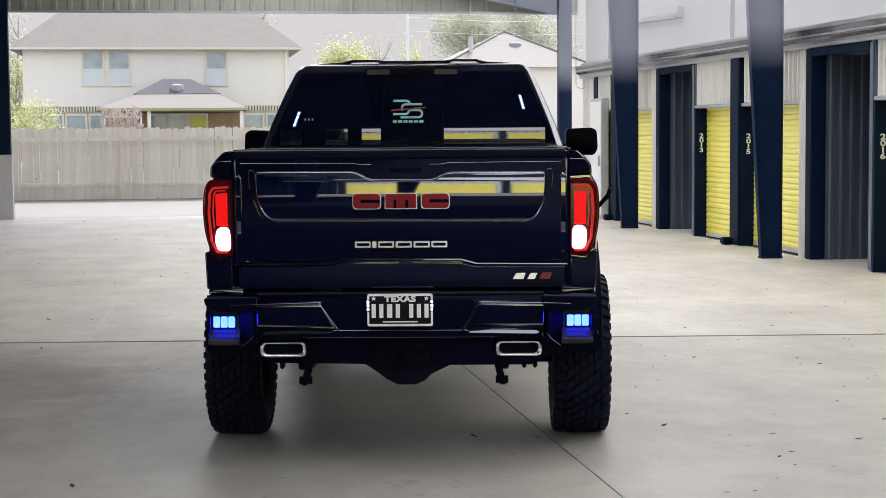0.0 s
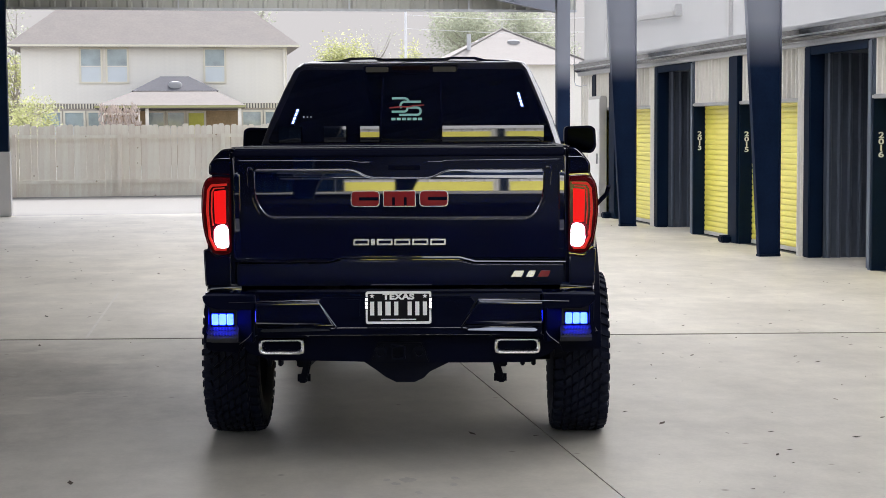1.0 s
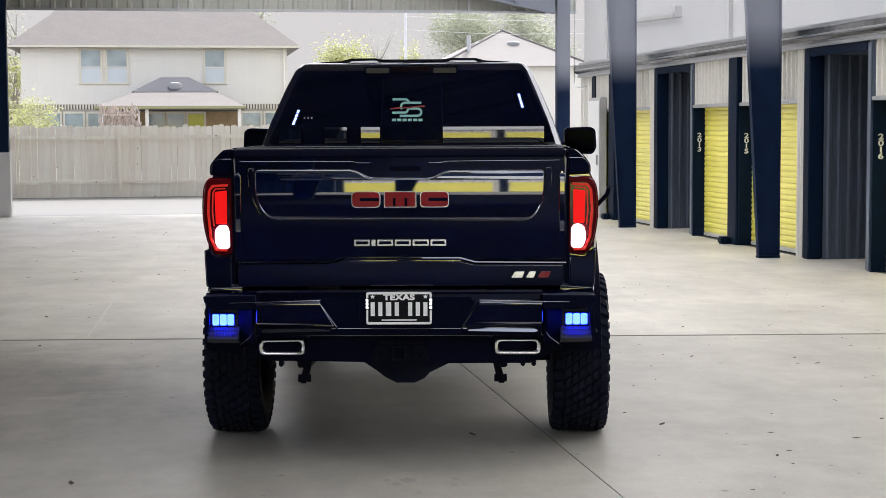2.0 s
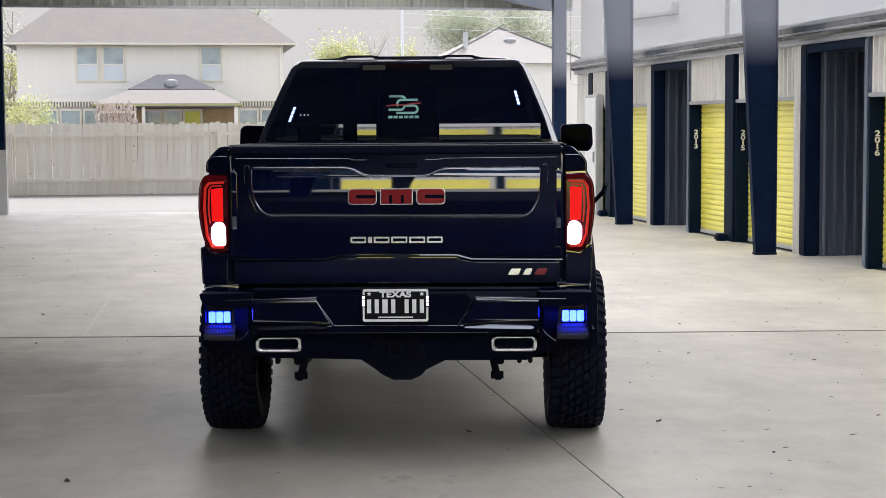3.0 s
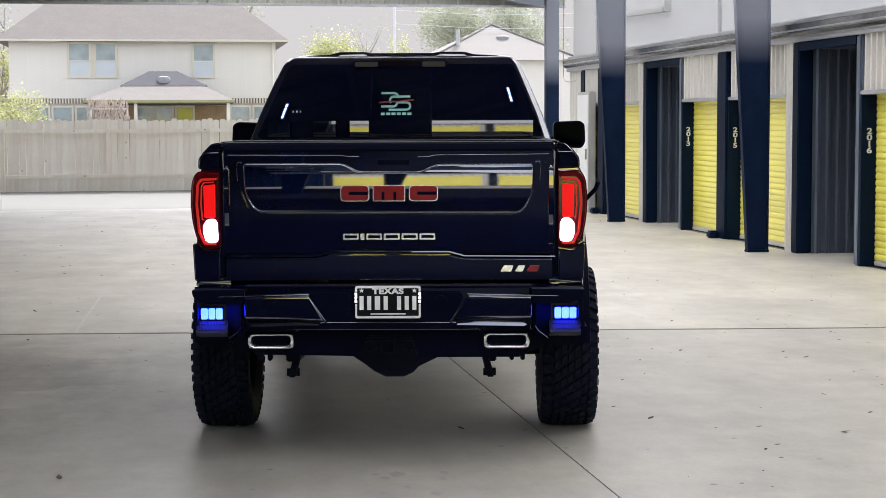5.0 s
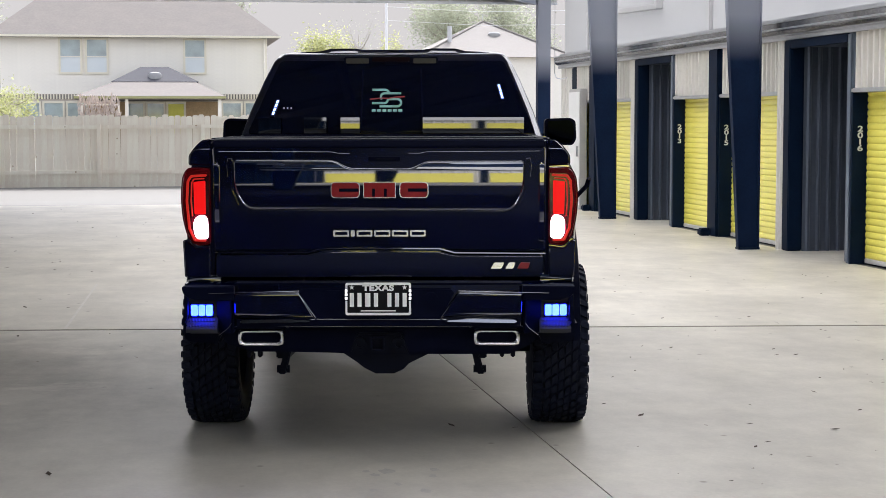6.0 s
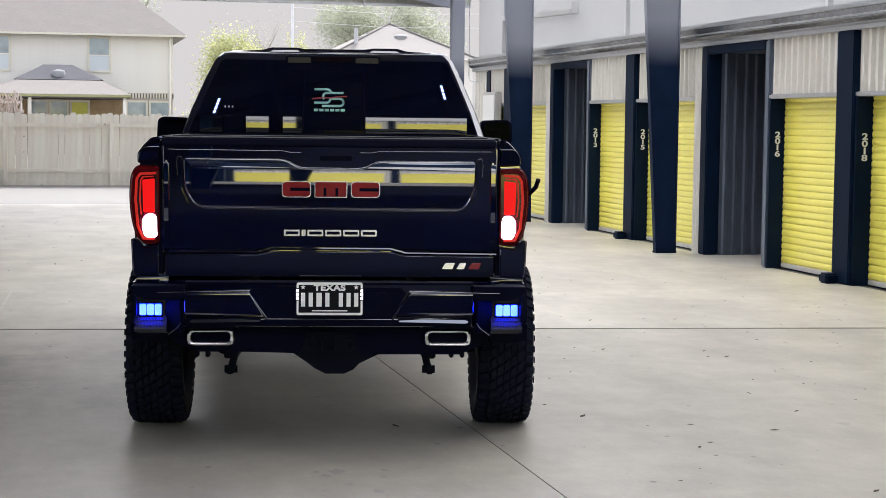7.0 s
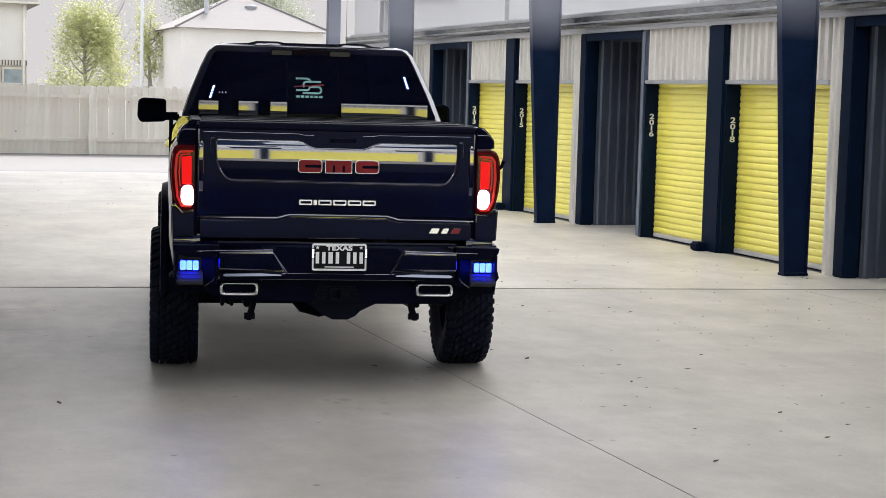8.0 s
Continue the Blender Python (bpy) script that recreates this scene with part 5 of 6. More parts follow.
# shop sticker on the sliding pane: plain shapes in its colours
def ribbon(pts, w, material, out, label):
    p = strip([q for i, q in enumerate(pts) if not i or (Vector(q) - Vector(pts[i - 1])).length > 1e-4], w)
    n = len(p)
    m = Mesh().add([on_back(x, z, out) for x, z in p] + [on_back(x, z, 0.013) for x, z in p], [list(range(n)), list(range(2 * n - 1, n - 1, -1))] + [(i, (i + 1) % n, n + (i + 1) % n, n + i) for i in range(n)])
    part("sticker", m, material, window, label)


def arc(cx, cz, r, a0, a1, n=7):
    return [(cx + r * math.cos(radians(a0 + (a1 - a0) * k / n)), cz + r * math.sin(radians(a0 + (a1 - a0) * k / n))) for k in range(n + 1)]


M1 = "mint green sticker ribbon"
ribbon([(-0.120, 1.876), (-0.045, 1.876)] + arc(-0.045, 1.846, 0.030, 90, 10), 0.013, MINT, 0.0145, M1)
ribbon([(-0.120, 1.794), (-0.045, 1.794)] + arc(-0.045, 1.814, 0.020, -90, 0), 0.013, MINT, 0.0145, M1)
ribbon([(0.057, 1.854), (-0.045, 1.854)] + arc(-0.045, 1.832, 0.022, 90, 225), 0.013, MINT, 0.015, M1)
ribbon([(-0.074, 1.774), (0.035, 1.774)] + arc(0.035, 1.796, 0.022, -90, 90) + [(-0.03, 1.818)], 0.013, MINT, 0.015, M1)
ribbon([(-0.134, 1.817), (-0.06, 1.824), (-0.02, 1.822), (0.02, 1.830), (0.078, 1.833)], 0.007, DECAL_RED, 0.0158, "red script bar across the sticker")
x = -0.121
for k in range(6):
    ribbon([(x, 1.749), (x + 0.025, 1.749)], 0.015, MINT, 0.0145, "small mint sticker bar")
    x += 0.0322
# high brake lamp with cargo lamps
chm = part("high_brake_lamp", Mesh().prism([(-0.295, 2.04), (0.28, 2.04), (0.285, 2.086), (-0.30, 2.086)], "y", 2.125, 2.20), BLACK_PLASTIC, truck, "black high brake lamp bar with clear cargo lamps", bevel=0.006)
for x0, x1 in ((-0.285, -0.145), (0.13, 0.27)):
    part("cargo_lamp", Mesh().prism(rounded([(x0, 2.046), (x1, 2.046), (x1, 2.078), (x0, 2.078)], 0.006), "y", 2.119, 2.128), CLEAR_LENS, chm, "clear cargo lamp", bevel=0.003)
part("brake_lens", Mesh().prism([(-0.125, 2.058), (0.11, 2.058), (0.11, 2.084), (-0.125, 2.084)], "y", 2.119, 2.128), BRAKE_LENS, chm, "dark red brake lens", bevel=0.003)
part("bed_camera", Mesh().prism([(-0.05, 2.036), (0.04, 2.036), (0.015, 2.058), (-0.025, 2.058)], "y", 2.112, 2.126), BLACK_PLASTIC, chm, bevel=0.003)
# side glass, handles, mirrors
for s in (-1, 1):
    for y0, y1, y2, y3 in ((2.18, 3.02, 2.98, 2.34), (3.10, 4.32, 3.78, 3.06)):
        m = Mesh().add([(s * 0.918, y0, 1.625), (s * 0.918, y1, 1.625), (s * 0.757, y2, 2.03), (s * 0.757, y3, 2.03)], [(0, 1, 2, 3)])
        m.add([(s * 0.90, y0, 1.62), (s * 0.90, y1, 1.62), (s * 0.74, y2, 2.02), (s * 0.74, y3, 2.02)], [(0, 1, 2, 3)])
        part("side_window", m, TINT, truck, "dark tinted side window")
    for y in (2.28, 3.25):
        part("door_handle", Mesh().box(s * 0.985, s * 1.03, y, y + 0.2, 1.37, 1.41), PAINT, truck, bevel=0.012)
    for y in (2.02, 3.06, 4.32):
        part("door_seam", Mesh().box(s * 0.98, s * 1.001, y, y + 0.008, 0.82, 1.58), BLACK_PLASTIC, truck)
    mir = part("door_mirror", Mesh().loft([[(s * x, y, z) for x, z in rounded([(1.035, 1.525), (1.235, 1.515), (1.262, 1.56), (1.255, 1.69), (1.22, 1.712), (1.035, 1.705)], 0.03)] for y in (3.66, 3.70, 3.80)] + [[(s * x, 3.86, z) for x, z in rounded([(1.06, 1.55), (1.21, 1.54), (1.235, 1.57), (1.23, 1.67), (1.20, 1.69), (1.06, 1.685)], 0.03)]]), BLACK_PLASTIC, truck, "black door mirror", smooth=True, angle=50)
    mg = Mesh().prism([(s * x, z) for x, z in rounded([(1.055, 1.545), (1.225, 1.535), (1.243, 1.57), (1.238, 1.675), (1.21, 1.695), (1.055, 1.69)], 0.02)], "y", 3.640, 3.659)
    mg.v = [(x, y + (0.30 * (1.243 - abs(x)) * -1 + 0.012 if y < 3.65 else 0), z) for x, y, z in mg.v]
    mg.v = [(x, y - (0.07 * (z - 1.615) if y < 3.655 else 0), z) for x, y, z in mg.v]
    part("mirror_glass", mg, MIRROR, mir, "mirror glass")
    part("mirror_arm", Mesh().box(s * 0.93, s * 1.06, 3.70, 3.78, 1.535, 1.60), BLACK_PLASTIC, truck, bevel=0.015)
part("side_marker_step", Mesh().tube([(1.0, 0.42, 1.30), (1.05, 0.36, 1.36), (1.06, 0.33, 1.40)], 0.012, 8), BLACK_PLASTIC, truck, smooth=True)
# bonnet and nose
nose = Mesh().loft([[(x * w, y, z) for x, z in ((-1, 0.72), (-1, h - 0.12), (-0.9, h - 0.02), (-0.4, h), (0.4, h), (0.9, h - 0.02), (1, h - 0.12), (1, 0.72))] for y, w, h in ((4.40, 0.985, 1.60), (4.9, 0.99, 1.57), (5.5, 0.985, 1.53), (5.72, 0.96, 1.46), (5.78, 0.93, 1.40))])
part("bonnet", nose, PAINT, truck, "gloss black bonnet and wings", smooth=True, angle=35)
part("windscreen", Mesh().add([(-0.85, 4.70, 1.62), (0.85, 4.70, 1.62), (0.69, 3.86, 2.06), (-0.69, 3.86, 2.06), (-0.83, 4.66, 1.61), (0.83, 4.66, 1.61), (0.67, 3.83, 2.05), (-0.67, 3.83, 2.05)], [(0, 1, 2, 3), (7, 6, 5, 4)]), TINT, truck, "dark windscreen")
part("front_bumper", Mesh().box(-0.97, 0.97, 5.70, 5.90, 0.74, 0.96), PAINT, truck, bevel=0.04)
part("grille", Mesh().box(-0.55, 0.55, 5.76, 5.83, 0.95, 1.38), BLACK_PLASTIC, truck, "black grille", bevel=0.02)
for s in (-1, 1):
    part("headlamp", Mesh().box(s * 0.60, s * 0.94, 5.70, 5.81, 1.02, 1.34), CLEAR_LENS, truck, bevel=0.03)
part("underbody", Mesh().box(-0.72, 0.72, 1.9, 5.6, 0.78, 0.88), UNDERSIDE, truck, "dusty grey underbody")

# ---- hazy distance ----
HAZE = mat("pale_haze", (0.0, 0.0, 0.0), rough=1.0, spec=0.0, var=0.0, glow=(1.0, 0.955, 0.895), power=0.25)
tagged(part("backdrop", Mesh().add([(-260, 300, -2), (330, 300, -2), (330, 300, 90), (-260, 300, 90)], [(0, 1, 2, 3)]), HAZE), "pale cream hazy sky beyond the houses", "sky", kind="structure")

# ---- houses beyond the lot ----
def window_on(house, x, y, z, w, h, lower=True):
    f = Mesh()
    a, b = rounded([(x - w / 2 - 0.09, z), (x + w / 2 + 0.09, z), (x + w / 2 + 0.09, z + h + 0.09), (x - w / 2 - 0.09, z + h + 0.09)], 0), [(x - w / 2, z + 0.08), (x + w / 2, z + 0.08), (x + w / 2, z + h), (x - w / 2, z + h)]
    f.loft([[(px, yy, pz) for px, pz in r] for r, yy in ((a, y), (a, y - 0.07), (b, y - 0.07), (b, y))], caps=False)
    win = part("window", f, TRIM_TAN, house, "tan-framed sash window")
    part("pane", Mesh().box(x - w / 2, x + w / 2, y - 0.03, y - 0.02, z + 0.08, z + h * 0.5), BLIND, win, "sash with a drawn pale blind")
    part("pane", Mesh().box(x - w / 2, x + w / 2, y - 0.05, y - 0.04, z + h * 0.5, z + h), PANE, win)
    part("sash_rail", Mesh().box(x - w / 2, x + w / 2, y - 0.065, y - 0.05, z + h * 0.49, z + h * 0.52), SIDING, win)


HY = 66.0
house = thing("house", "two-storey cream-sided house with a grey hipped shingle roof", "house")
part("wall", Mesh().box(-7.75, 3.9, HY, HY + 8, 2.85, 5.42), SIDING, house, "cream lap siding")
lap = None
z = 2.87
while z < 5.35:
    if lap is None:
        lap = part("siding_board", Mesh().prism([(HY - 0.004, 0), (HY - 0.0047, 0), (HY - 0.004, 0.175)], "x", -7.75, 3.9), SIDING, house, "overlapping cream board")
        lap.matrix_basis = pose(0, 0, z)
    else:
        share(lap, "siding_board", house, pose(0, 0, z))
    z += 0.175
part("lower_wall", Mesh().box(-7.75, 3.9, HY, HY + 8, 0.12, 2.85), BRICK_TAN, house, "tan brick ground floor")
part("brick_band", Mesh().box(-7.78, 3.93, HY - 0.05, HY, 2.62, 2.86), BRICK_TAN, house)
part("roof", Mesh().add([(-8.3, HY - 0.55, 5.42), (4.45, HY - 0.55, 5.42), (4.45, HY + 8.5, 5.42), (-8.3, HY + 8.5, 5.42), (-5.2, HY + 4, 8.15), (1.3, HY + 4, 8.15), (-8.3, HY - 0.55, 5.35), (4.45, HY - 0.55, 5.35), (4.45, HY + 8.5, 5.35), (-8.3, HY + 8.5, 5.35)],
                        [(0, 1, 5, 4), (1, 2, 5), (2, 3, 4, 5), (3, 0, 4), (6, 9, 8, 7), (0, 6, 7, 1), (1, 7, 8, 2), (2, 8, 9, 3), (3, 9, 6, 0)]), SHINGLE, house, "grey shingle hipped roof")
part("fascia", Mesh().box(-8.32, 4.47, HY - 0.60, HY - 0.55, 5.34, 5.43), TRIM_TAN, house)
for x in (-4.74, -3.6, 0.68):
    window_on(house, x, HY, 3.74, 0.84, 1.50)
for x in (-6.5, -5.5, -4.5, 2.3, 3.3):
    window_on(house, x, HY - 0.02, 1.2, 0.78, 1.25)
part("downpipe", Mesh().tube([(3.75, HY - 0.1, 5.3), (3.75, HY - 0.1, 0.2)], 0.05, 8), SIDING, house)
porch = part("porch_roof", Mesh().add([(-4.3, 59.6, 2.68), (1.75, 59.6, 2.68), (1.75, HY, 2.68), (-4.3, HY, 2.68), (-2.75, 62.2, 3.32), (0.6, 62.2, 3.32), (0.6, HY, 3.32), (-2.75, HY, 3.32), (-4.3, 59.6, 2.55), (1.75, 59.6, 2.55), (1.75, HY, 2.55), (-4.3, HY, 2.55)],
                                       [(0, 1, 5, 4), (1, 2, 6, 5), (3, 0, 4, 7), (0, 8, 9, 1), (1, 9, 10, 2), (3, 11, 8, 0), (8, 11, 10, 9)]), SHINGLE, house, "low pale shingle porch roof")
part("porch_gable", Mesh().add([(-2.9, 62.1, 3.32), (0.75, 62.1, 3.32), (0.75, HY, 3.32), (-2.9, HY, 3.32), (-1.7, 63.6, 3.98), (-0.5, 63.6, 3.98), (-0.5, HY, 3.98), (-1.7, HY, 3.98)], [(0, 1, 5, 4), (1, 2, 6, 5), (3, 0, 4, 7), (4, 5, 6, 7)]), SHINGLE_DARK, porch, "dark shingle upper roof")
part("roof_vent", Mesh().loft([[(-1.08 + r * math.cos(t), 62.6 + r * math.sin(t), z) for t in [2 * math.pi * k / 20 for k in range(20)]] for r, z in ((0.26, 3.42), (0.29, 3.60), (0.24, 3.70), (0.1, 3.74))]), VENT, porch, "grey mushroom roof vent", smooth=True)
part("porch_fascia", Mesh().box(-4.32, 1.77, 59.55, 59.6, 2.58, 2.67), OLIVE, house, "olive porch fascia")
for x in (-2.3, 1.45):
    part("porch_post", Mesh().box(x, x + 0.14, 59.8, 59.94, 0.12, 2.55), SIDING, house)
part("porch_wall", Mesh().box(-3.9, 1.6, 64.2, 64.4, 0.12, 2.5), BRICK_BROWN, house, "brown brick porch wall")
for x in (-1.95, -1.08, -0.20):
    window_on(house, x, 64.2, 1.0, 0.68, 1.42)
    part("olive_frame", Mesh().box(x - 0.42, x + 0.42, 64.17, 64.2, 2.42, 2.5), OLIVE, house)
part("yellow_blind", Mesh().box(-0.53, 0.13, 64.138, 64.148, 1.1, 2.40), mat("yellow_blind", (0.72, 0.70, 0.14), rough=0.7, var=0.15), house, "yellow blind behind a porch window")
# upright bricks under the siding
course = Mesh()
for x0, x1 in ((-7.7, -4.35), (1.85, 3.85)):
    x = x0
    while x < x1:
        course.box(x, x + 0.072, HY - 0.075, HY - 0.045, 2.63, 2.85)
        x += 0.128
tagged(part("soldier_course", course, TRIM_TAN, house), "upright bricks in a row", kind="stuff")
part("course_bed", Mesh().box(-7.76, 3.91, HY - 0.056, HY - 0.051, 2.63, 2.85), SHINGLE, house)
bm_ = Mesh()
rng = random.Random(2)
for k in range(420):
    x, y, z = rng.uniform(-4.1, -2.5), rng.uniform(58.6, 59.3), 0.9 + 1.6 * rng.random() ** 0.7
    a, h, w = rng.uniform(-0.5, 0.5), rng.uniform(0.10, 0.34), rng.uniform(0.012, 0.035)
    bm_.add([(x - w, y, z), (x + w, y + 0.02, z), (x + w * 0.6 + a * h, y, z + h), (x - w * 0.6 + a * h, y - 0.03, z + h)], [(0, 1, 2, 3)])
vine = thing("flowering_vine", "pink flowering vine on a porch trellis", "vine")
part("blossom", bm_, BLOSSOM, vine)
part("trellis", Mesh().box(-4.0, -3.95, 58.9, 58.95, 0.12, 2.4).box(-2.55, -2.5, 58.9, 58.95, 0.12, 2.4).box(-4.0, -2.5, 58.9, 58.95, 2.3, 2.36), FENCE_WOOD, vine)

house2 = thing("house", "pale gabled house with a shingle roof and turbine vent", "house")
part("wall", Mesh().box(14.2, 22.6, 85, 93, 0.12, 5.4), SIDING, house2)
part("roof", Mesh().add([(13.75, 84.5, 5.3), (23.05, 84.5, 5.3), (23.05, 94.5, 5.3), (13.75, 94.5, 5.3), (18.4, 89, 7.58), (18.4, 91, 7.58)], [(0, 1, 4), (1, 2, 5, 4), (2, 3, 5), (3, 0, 4, 5), (0, 3, 2, 1)]), SHINGLE_PALE, house2, "pale shingle hipped roof")
part("roof_vent", Mesh().loft([[(18.75 + r * math.cos(t), 87.3 + 0.7 * r * math.sin(t), z) for t in [2 * math.pi * k / 16 for k in range(16)]] for r, z in ((0.36, 6.55), (0.38, 6.78), (0.28, 6.86), (0.1, 6.88))]), VENT, house2, "low grey roof vent", smooth=True)
part("vent_pipe", Mesh().tube([(15.9, 86.4, 5.9), (15.9, 86.4, 7.15)], 0.13, 10), DUCT, house2, "pale vent pipe", smooth=True)
part("finial", Mesh().tube([(18.4, 89, 7.5), (18.4, 89, 8.0)], 0.03, 6), DUCT, house2)
for x in (16.45, 17.05):
    z = 7.58 - (18.4 - x) * 0.49
    part("box_vent", Mesh().prism([(x - 0.28, z - 0.22), (x + 0.30, z + 0.04), (x + 0.26, z + 0.20), (x - 0.12, z + 0.04)], "y", 88.6, 89.2), VENT, house2, "grey box vent on the hip", bevel=0.02)
for s_ in (-1, 1):
    part("hip_cap", Mesh().tube([(18.4 + s_ * 4.65, 84.48, 5.34), (18.4, 89, 7.62)], 0.05, 6), SHINGLE_PALE, house2)
pole = thing("utility_pole", "distant grey utility pole with a wire", "pole")
part("shaft", Mesh().tube([(12.4, 88, 0.12), (12.4, 88, 8.6)], [0.10, 0.08], 8), WHITE_STEEL, pole)
for z0, z1, z2 in ((8.35, 8.1, 8.4), (7.55, 7.3, 7.5)):
    part("wire", Mesh().tube([(12.4, 88, z0), (18, 88, z1), (30, 88, z2)], 0.012, 5), WHITE_STEEL, pole)

# ---- trees ----
def tree(x, y, h, spread, material, seed, n=4200, base=0.35, label="leafy yellow-green tree behind the houses", leaf=0.16, low=0.25, wood=1.0, limbs=16):
    rng = random.Random(seed)
    t = thing("tree", label, "tree", pose(x, y, 0.12))
    m = Mesh().tube([(0, 0, 0), (0.05, 0.02, h * 0.25), (-0.05, 0.05, h * 0.55), (0.05, 0, h * 0.85)], [h * r * wood for r in (0.028, 0.022, 0.014, 0.004)], 8)
    tips = []
    for k in range(limbs):
        z0 = h * rng.uniform(low, 0.75)
        a, r = rng.uniform(0, 6.28), spread * rng.uniform(0.55, 1.0) * (1.15 - abs(z0 / h - 0.45) if low > 0.1 else 1.2 - 1.2 * z0 / h)
        e = (r * math.cos(a), r * math.sin(a), z0 + h * rng.uniform(0.05, 0.24))
        m.tube([(0, 0, z0), (e[0] * 0.5, e[1] * 0.5, z0 + (e[2] - z0) * 0.4), e], [h * r * wood for r in (0.010, 0.006, 0.002)], 5)
        tips.append(e)
    part("trunk", m, BARK, t)
    tips += [(0, 0, h * 0.9), (0.2, 0.1, h * 0.8)]
    c = Mesh()
    for k in range(n):
        ex, ey, ez = tips[rng.randrange(len(tips))]
        q = rng.gauss(0, 1), rng.gauss(0, 1), rng.gauss(0, 1)
        px, py, pz = ex + q[0] * spread * 0.20, ey + q[1] * spread * 0.20, max(h * base, ez + q[2] * h * 0.075)
        u = Vector((rng.gauss(0, 1), rng.gauss(0, 1), rng.gauss(0, 0.6))).normalized()
        w = u.cross(Vector((rng.gauss(0, 1), rng.gauss(0, 1), rng.gauss(0, 1)))).normalized()
        s = leaf * rng.uniform(0.6, 1.5)
        p = Vector((px, py, pz))
        c.add([p - u * s, p - w * s * 0.5, p + u * s, p + w * s * 0.5], [(0, 1, 2, 3)])
    part("crown", c, material, t, "loose crown of small leaves")
    return t


tree(6.0, 62, 5.2, 1.75, LEAF, 3, n=16000, base=0.05, low=0.04, leaf=0.055, limbs=30, label="rounded yellow-green tree beside the house")
tree(11.2, 92, 8.0, 1.3, LEAF_DARK, 4, n=700, base=0.35, leaf=0.05, wood=0.3, limbs=44, label="nearly bare twiggy tree beyond the houses")
tree(13.5, 92, 6.9, 0.9, LEAF, 14, n=2600, base=0.25, leaf=0.075)
tree(18.9, 105, 10.6, 2.6, LEAF_DARK, 5, n=16000, base=0.3, leaf=0.085, label="tall grey-green tree behind the pale house")
tree(23.6, 106, 10.8, 2.6, LEAF_DARK, 6, n=12000, base=0.3, leaf=0.085, label="tall grey-green tree behind the pale house")
tree(-6.0, 50, 2.75, 0.80, LEAF, 7, n=3200, base=0.3, leaf=0.045, label="small yellow-green garden tree behind the fence")
tree(-9.6, 84, 9.3, 1.2, LEAF_DARK, 8, n=1100, base=0.6, leaf=0.07, wood=0.5, limbs=24)
tree(3.2, 84, 9.3, 1.1, LEAF_DARK, 11, n=1500, base=0.5, leaf=0.08)
tree(-9.0, 76, 5.2, 0.6, LEAF, 12, n=1800, leaf=0.07, label="slim yellow-green tree beside the house")

# ---- sunlit row across the yard ----
rear = thing("storage_building", "distant storage row with yellow doors facing the lane", "storage building", kind="structure")
RY = -34.0
part("wall", ribbed_y(RY, -9.2, 24, 0, 3.2, out=1, pitch=0.3), PALE, rear, "pale ribbed wall")
part("dark_wall", ribbed_y(RY, -44, -9.2, 0, 5.5, out=1, pitch=0.3), NAVY, rear, "navy ribbed wall")
part("awning", Mesh().box(-44, -9.2, RY, RY + 5.0, 5.3, 5.5), NAVY, rear, "navy metal awning over the dark wall")
part("eave", Mesh().box(-9.2, 24, RY - 0.3, RY + 0.25, 3.2, 3.9), WHITE_STEEL, rear)
part("roof", Mesh().prism([(RY - 9, 0), (RY - 0.3, 0), (RY - 0.3, 3.9), (RY - 9, 8.4)], "x", -44, 30), NAVY, rear, "dark navy pitched metal roof")
for k in range(-2, 5):
    x = -8.9 + (k + 2) * 4.4
    curtain = Mesh()
    prof = []
    for j in range(15):
        z = 0.05 + j * 0.16
        prof += [(RY + 0.06, z), (RY + 0.085, z + 0.06), (RY + 0.085, z + 0.10)]
    curtain.sheet([[(xx, yy, zz) for yy, zz in prof] for xx in (x, x + 3.95)])
    part("door_curtain", curtain, YELLOW, rear, "yellow roll-up door")
    part("door_post", Mesh().box(x - 0.25, x - 0.05, RY, RY + 0.12, 0, 3.2), NAVY, rear)

# ---- fence at the end of the lot ----
FY = 31.6
fence = thing("fence", "weathered six-foot cedar picket fence with rails facing the lot", "fence")
for x in [-14.6 + 2.43 * k for k in range(18)]:
    part("post", Mesh().box(x, x + 0.09, FY - 0.135, FY - 0.045, 0.12, 1.60), FENCE_WOOD, fence, bevel=0.006)
    for z in (0.43, 1.50):
        dz = random.uniform(-0.02, 0.02)
        part("rail", Mesh().prism([(x, z + dz), (x + 2.43, z - dz), (x + 2.43, z - dz + 0.085), (x, z + dz + 0.085)], "y", FY - 0.045, FY - 0.008), FENCE_WOOD, fence)

# ---- leaves blown over the floor ----
litter = thing("leaf_litter", "scattered dead leaves and grit on the floor", "leaf litter", kind="stuff")
rng = random.Random(12)
m = Mesh()
spots = [(-1.917, 3.77), (2.54, -0.19), (2.2, -0.48), (1.97, 0.02), (1.54, 1.40), (-1.24, 3.87), (3.14, 8.12), (1.565, -0.726)]
for k in range(360):
    if k < len(spots):
        x, y, s = *spots[k], 0.019
    elif k < 60:
        x, y, s = rng.uniform(-5.2, -0.9), rng.uniform(2.0, 17), rng.uniform(0.018, 0.042)
    elif k < 210:
        x, y, s = rng.uniform(1.3, 6.6), rng.uniform(-2.5, 9), rng.uniform(0.008, 0.024)
    else:
        x, y, s = rng.uniform(-5, 6.4), rng.uniform(-2.5, 26), rng.uniform(0.012, 0.034)
    a = rng.random() * 6.28
    c, d = math.cos(a), math.sin(a)
    q = [(-s, 0, 0.001), (0, -s * 0.5, 0.004), (s, 0, s * 0.35), (0, s * 0.5, 0.006)]
    m.add([(x + u * c - w * d, y + u * d + w * c, z + 0.001) for u, w, z in q], [(0, 1, 2, 3)])
part("leaves", m, LITTER, litter)

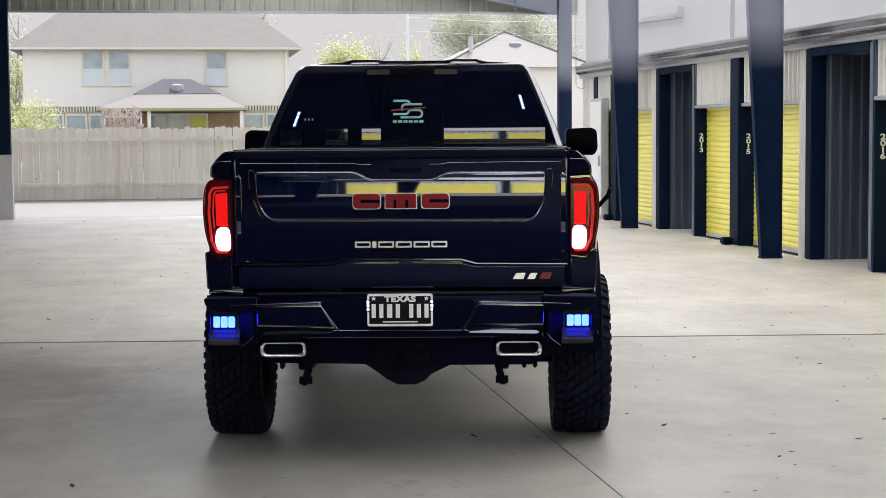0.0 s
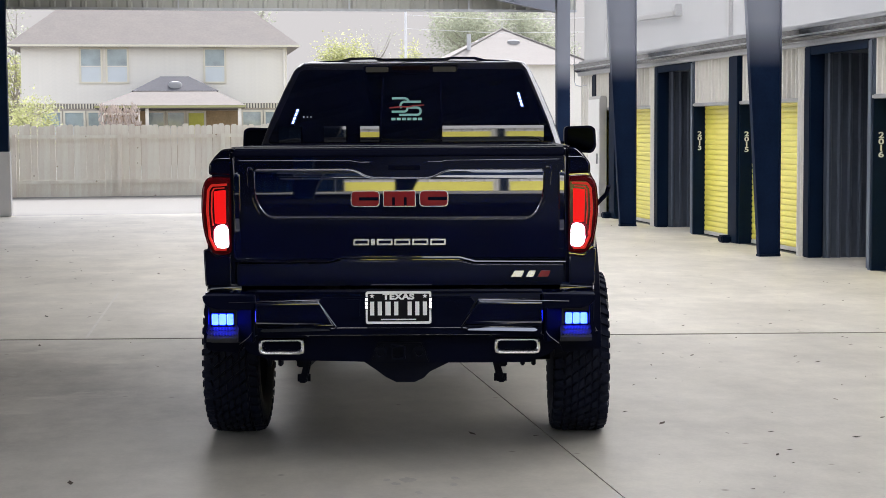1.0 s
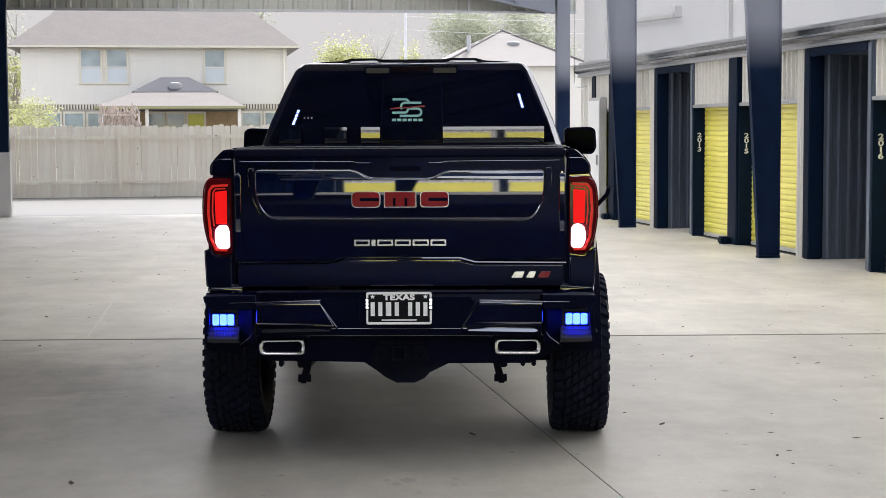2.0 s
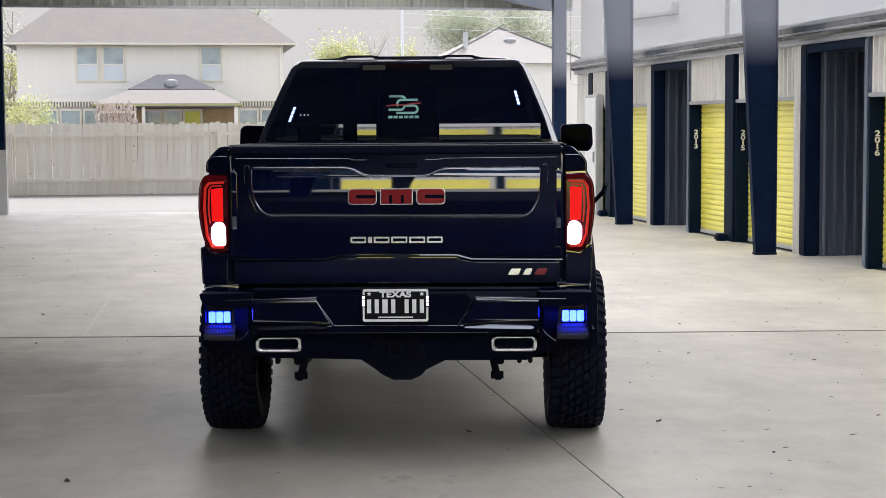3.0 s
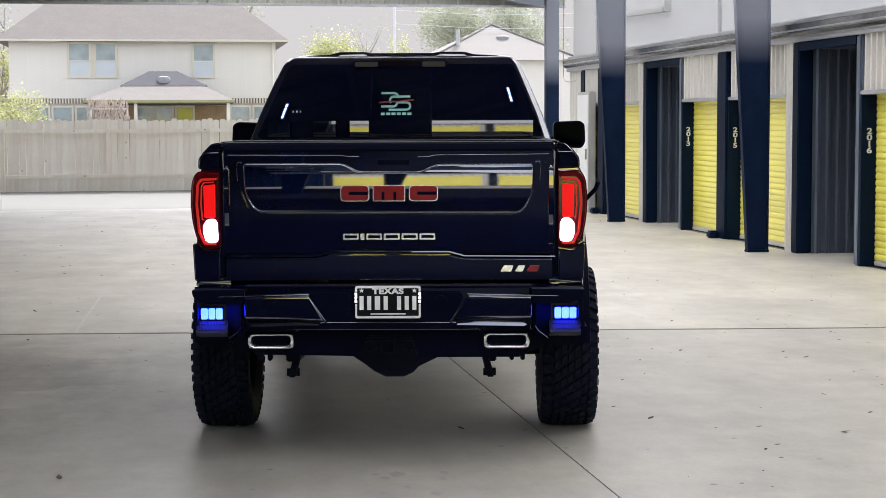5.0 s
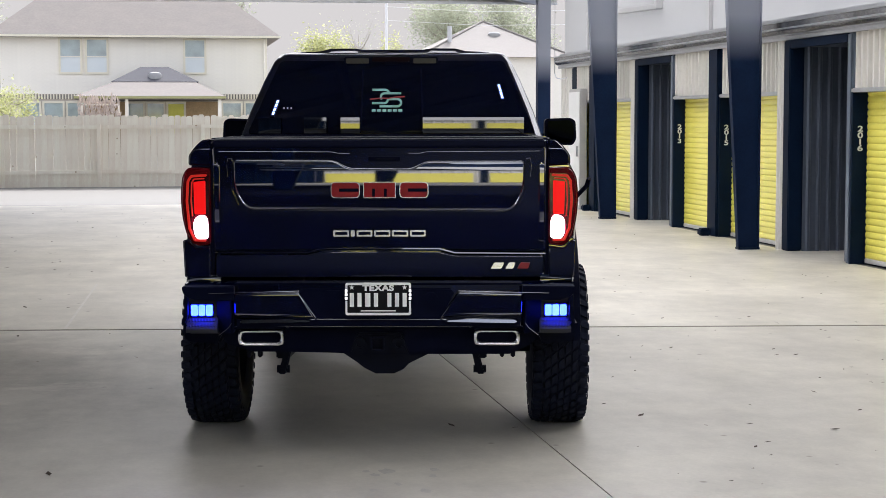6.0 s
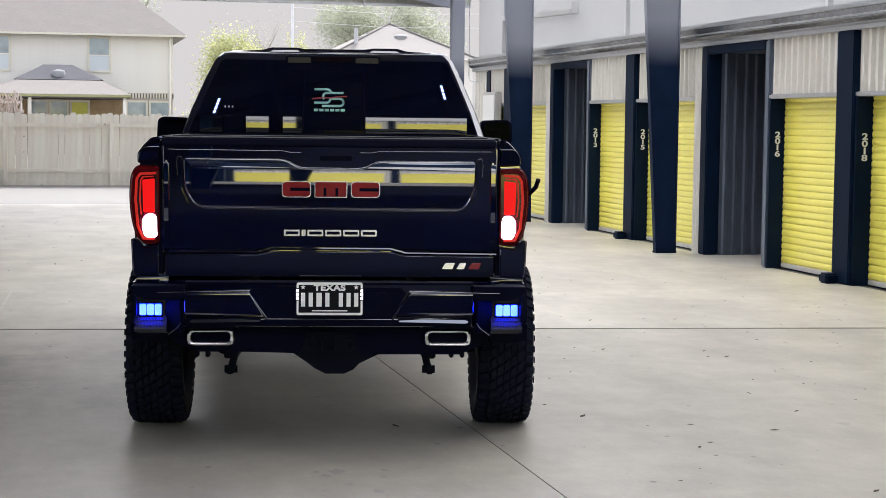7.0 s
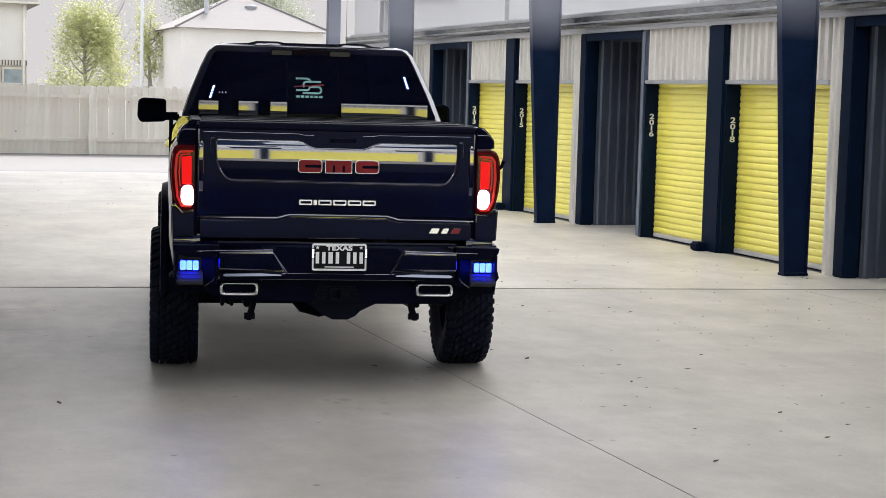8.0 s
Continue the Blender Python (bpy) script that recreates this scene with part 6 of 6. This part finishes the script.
# ---- floor slabs ----
floor = thing("floor", "worn trowelled concrete floor in large slabs under the canopy", "floor", kind="structure")


def cross(k, x):
    return 5.30 - 0.142 * x + 9.0 * k


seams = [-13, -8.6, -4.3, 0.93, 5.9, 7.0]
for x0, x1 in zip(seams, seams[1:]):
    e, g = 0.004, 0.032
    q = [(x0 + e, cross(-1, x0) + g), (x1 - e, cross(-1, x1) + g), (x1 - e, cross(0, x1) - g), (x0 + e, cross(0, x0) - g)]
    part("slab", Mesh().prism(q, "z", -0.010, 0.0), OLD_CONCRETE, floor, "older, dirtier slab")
part("slab", Mesh().prism([(-13, cross(0, -13) + 0.032), (7, cross(0, 7) + 0.032), (7, 25.4), (-13, 25.4)], "z", -0.010, 0.0), CONCRETE, floor)
part("joint_strip", Mesh().prism([(-13, cross(0, -13) - 0.04), (7, cross(0, 7) - 0.04), (7, cross(0, 7) + 0.04), (-13, cross(0, -13) + 0.04)], "z", -0.0115, -0.006), JOINT, floor)
part("joint_strip", Mesh().box(0.918, 0.942, -3.8, 5.2, -0.0115, -0.006), JOINT, floor)
SCUFF = mat("pale_scuff", (0.575, 0.545, 0.49), rough=0.5, var=0.12, scale=6, fine=40)
for x0, y0, x1, y1, w in ((-1.83, 5.6, -1.70, 9.3, 0.022),):
    part("scuff_line", Mesh().add([(x0 - w / 2, y0, 0.003), (x0 + w / 2, y0, 0.003), (x1 + w / 2, y1, 0.003), (x1 - w / 2, y1, 0.003)], [(0, 1, 2, 3)]), SCUFF, floor, "faint pale tyre scuff")
STAIN = mat("drip_stain", (0.46, 0.435, 0.39), rough=0.6, var=0.15, scale=8)
rng = random.Random(31)
for x, y in ((-0.096, -0.194), (-0.065, -0.293), (0.002, -0.213), (0.016, -0.499), (0.236, -0.21), (0.205, -0.356), (-0.113, -0.609), (-0.223, 0.16), (0.123, -0.664), (3.3, 0.4), (3.05, 0.5), (1.9, 1.9)):
    r = rng.uniform(0.018, 0.035)
    ring = [(x + r * (1 + 0.35 * rng.uniform(-1, 1)) * math.cos(k * 0.524), y + 1.6 * r * (1 + 0.35 * rng.uniform(-1, 1)) * math.sin(k * 0.524), 0.0025) for k in range(12)]
    part("stain", Mesh().add(ring, [list(range(12))]), STAIN, floor, "small dark drip stain")
for b in starts:
    part("passage_floor", Mesh().box(7.0, 11.3, b - 1.76, b, -0.01, 0.0), CONCRETE, floor)

# ---- fence pickets ----
rng = random.Random(4)
kinds = []
for k in range(6):
    w, h = 0.1405, 1.675 + 0.009 * k
    ear = 0.03
    kinds.append(Mesh().prism([(0, 0), (w, 0), (w, h - ear), (w - ear, h), (ear, h), (0, h - ear)], "y", 0, 0.018))
first = {}
for k in range(296):
    x = -14.5 + 0.1415 * k
    j = rng.randrange(6)
    z = 0.10 + rng.uniform(0, 0.02)
    place = pose(x, FY + rng.uniform(-0.004, 0.004), z, rng.uniform(-0.3, 0.3), rng.uniform(-0.4, 0.4), 0)
    if j not in first:
        first[j] = part("picket", kinds[j], FENCE_WOOD, fence)
        first[j].matrix_basis = place
    else:
        share(first[j], "picket", fence, place)
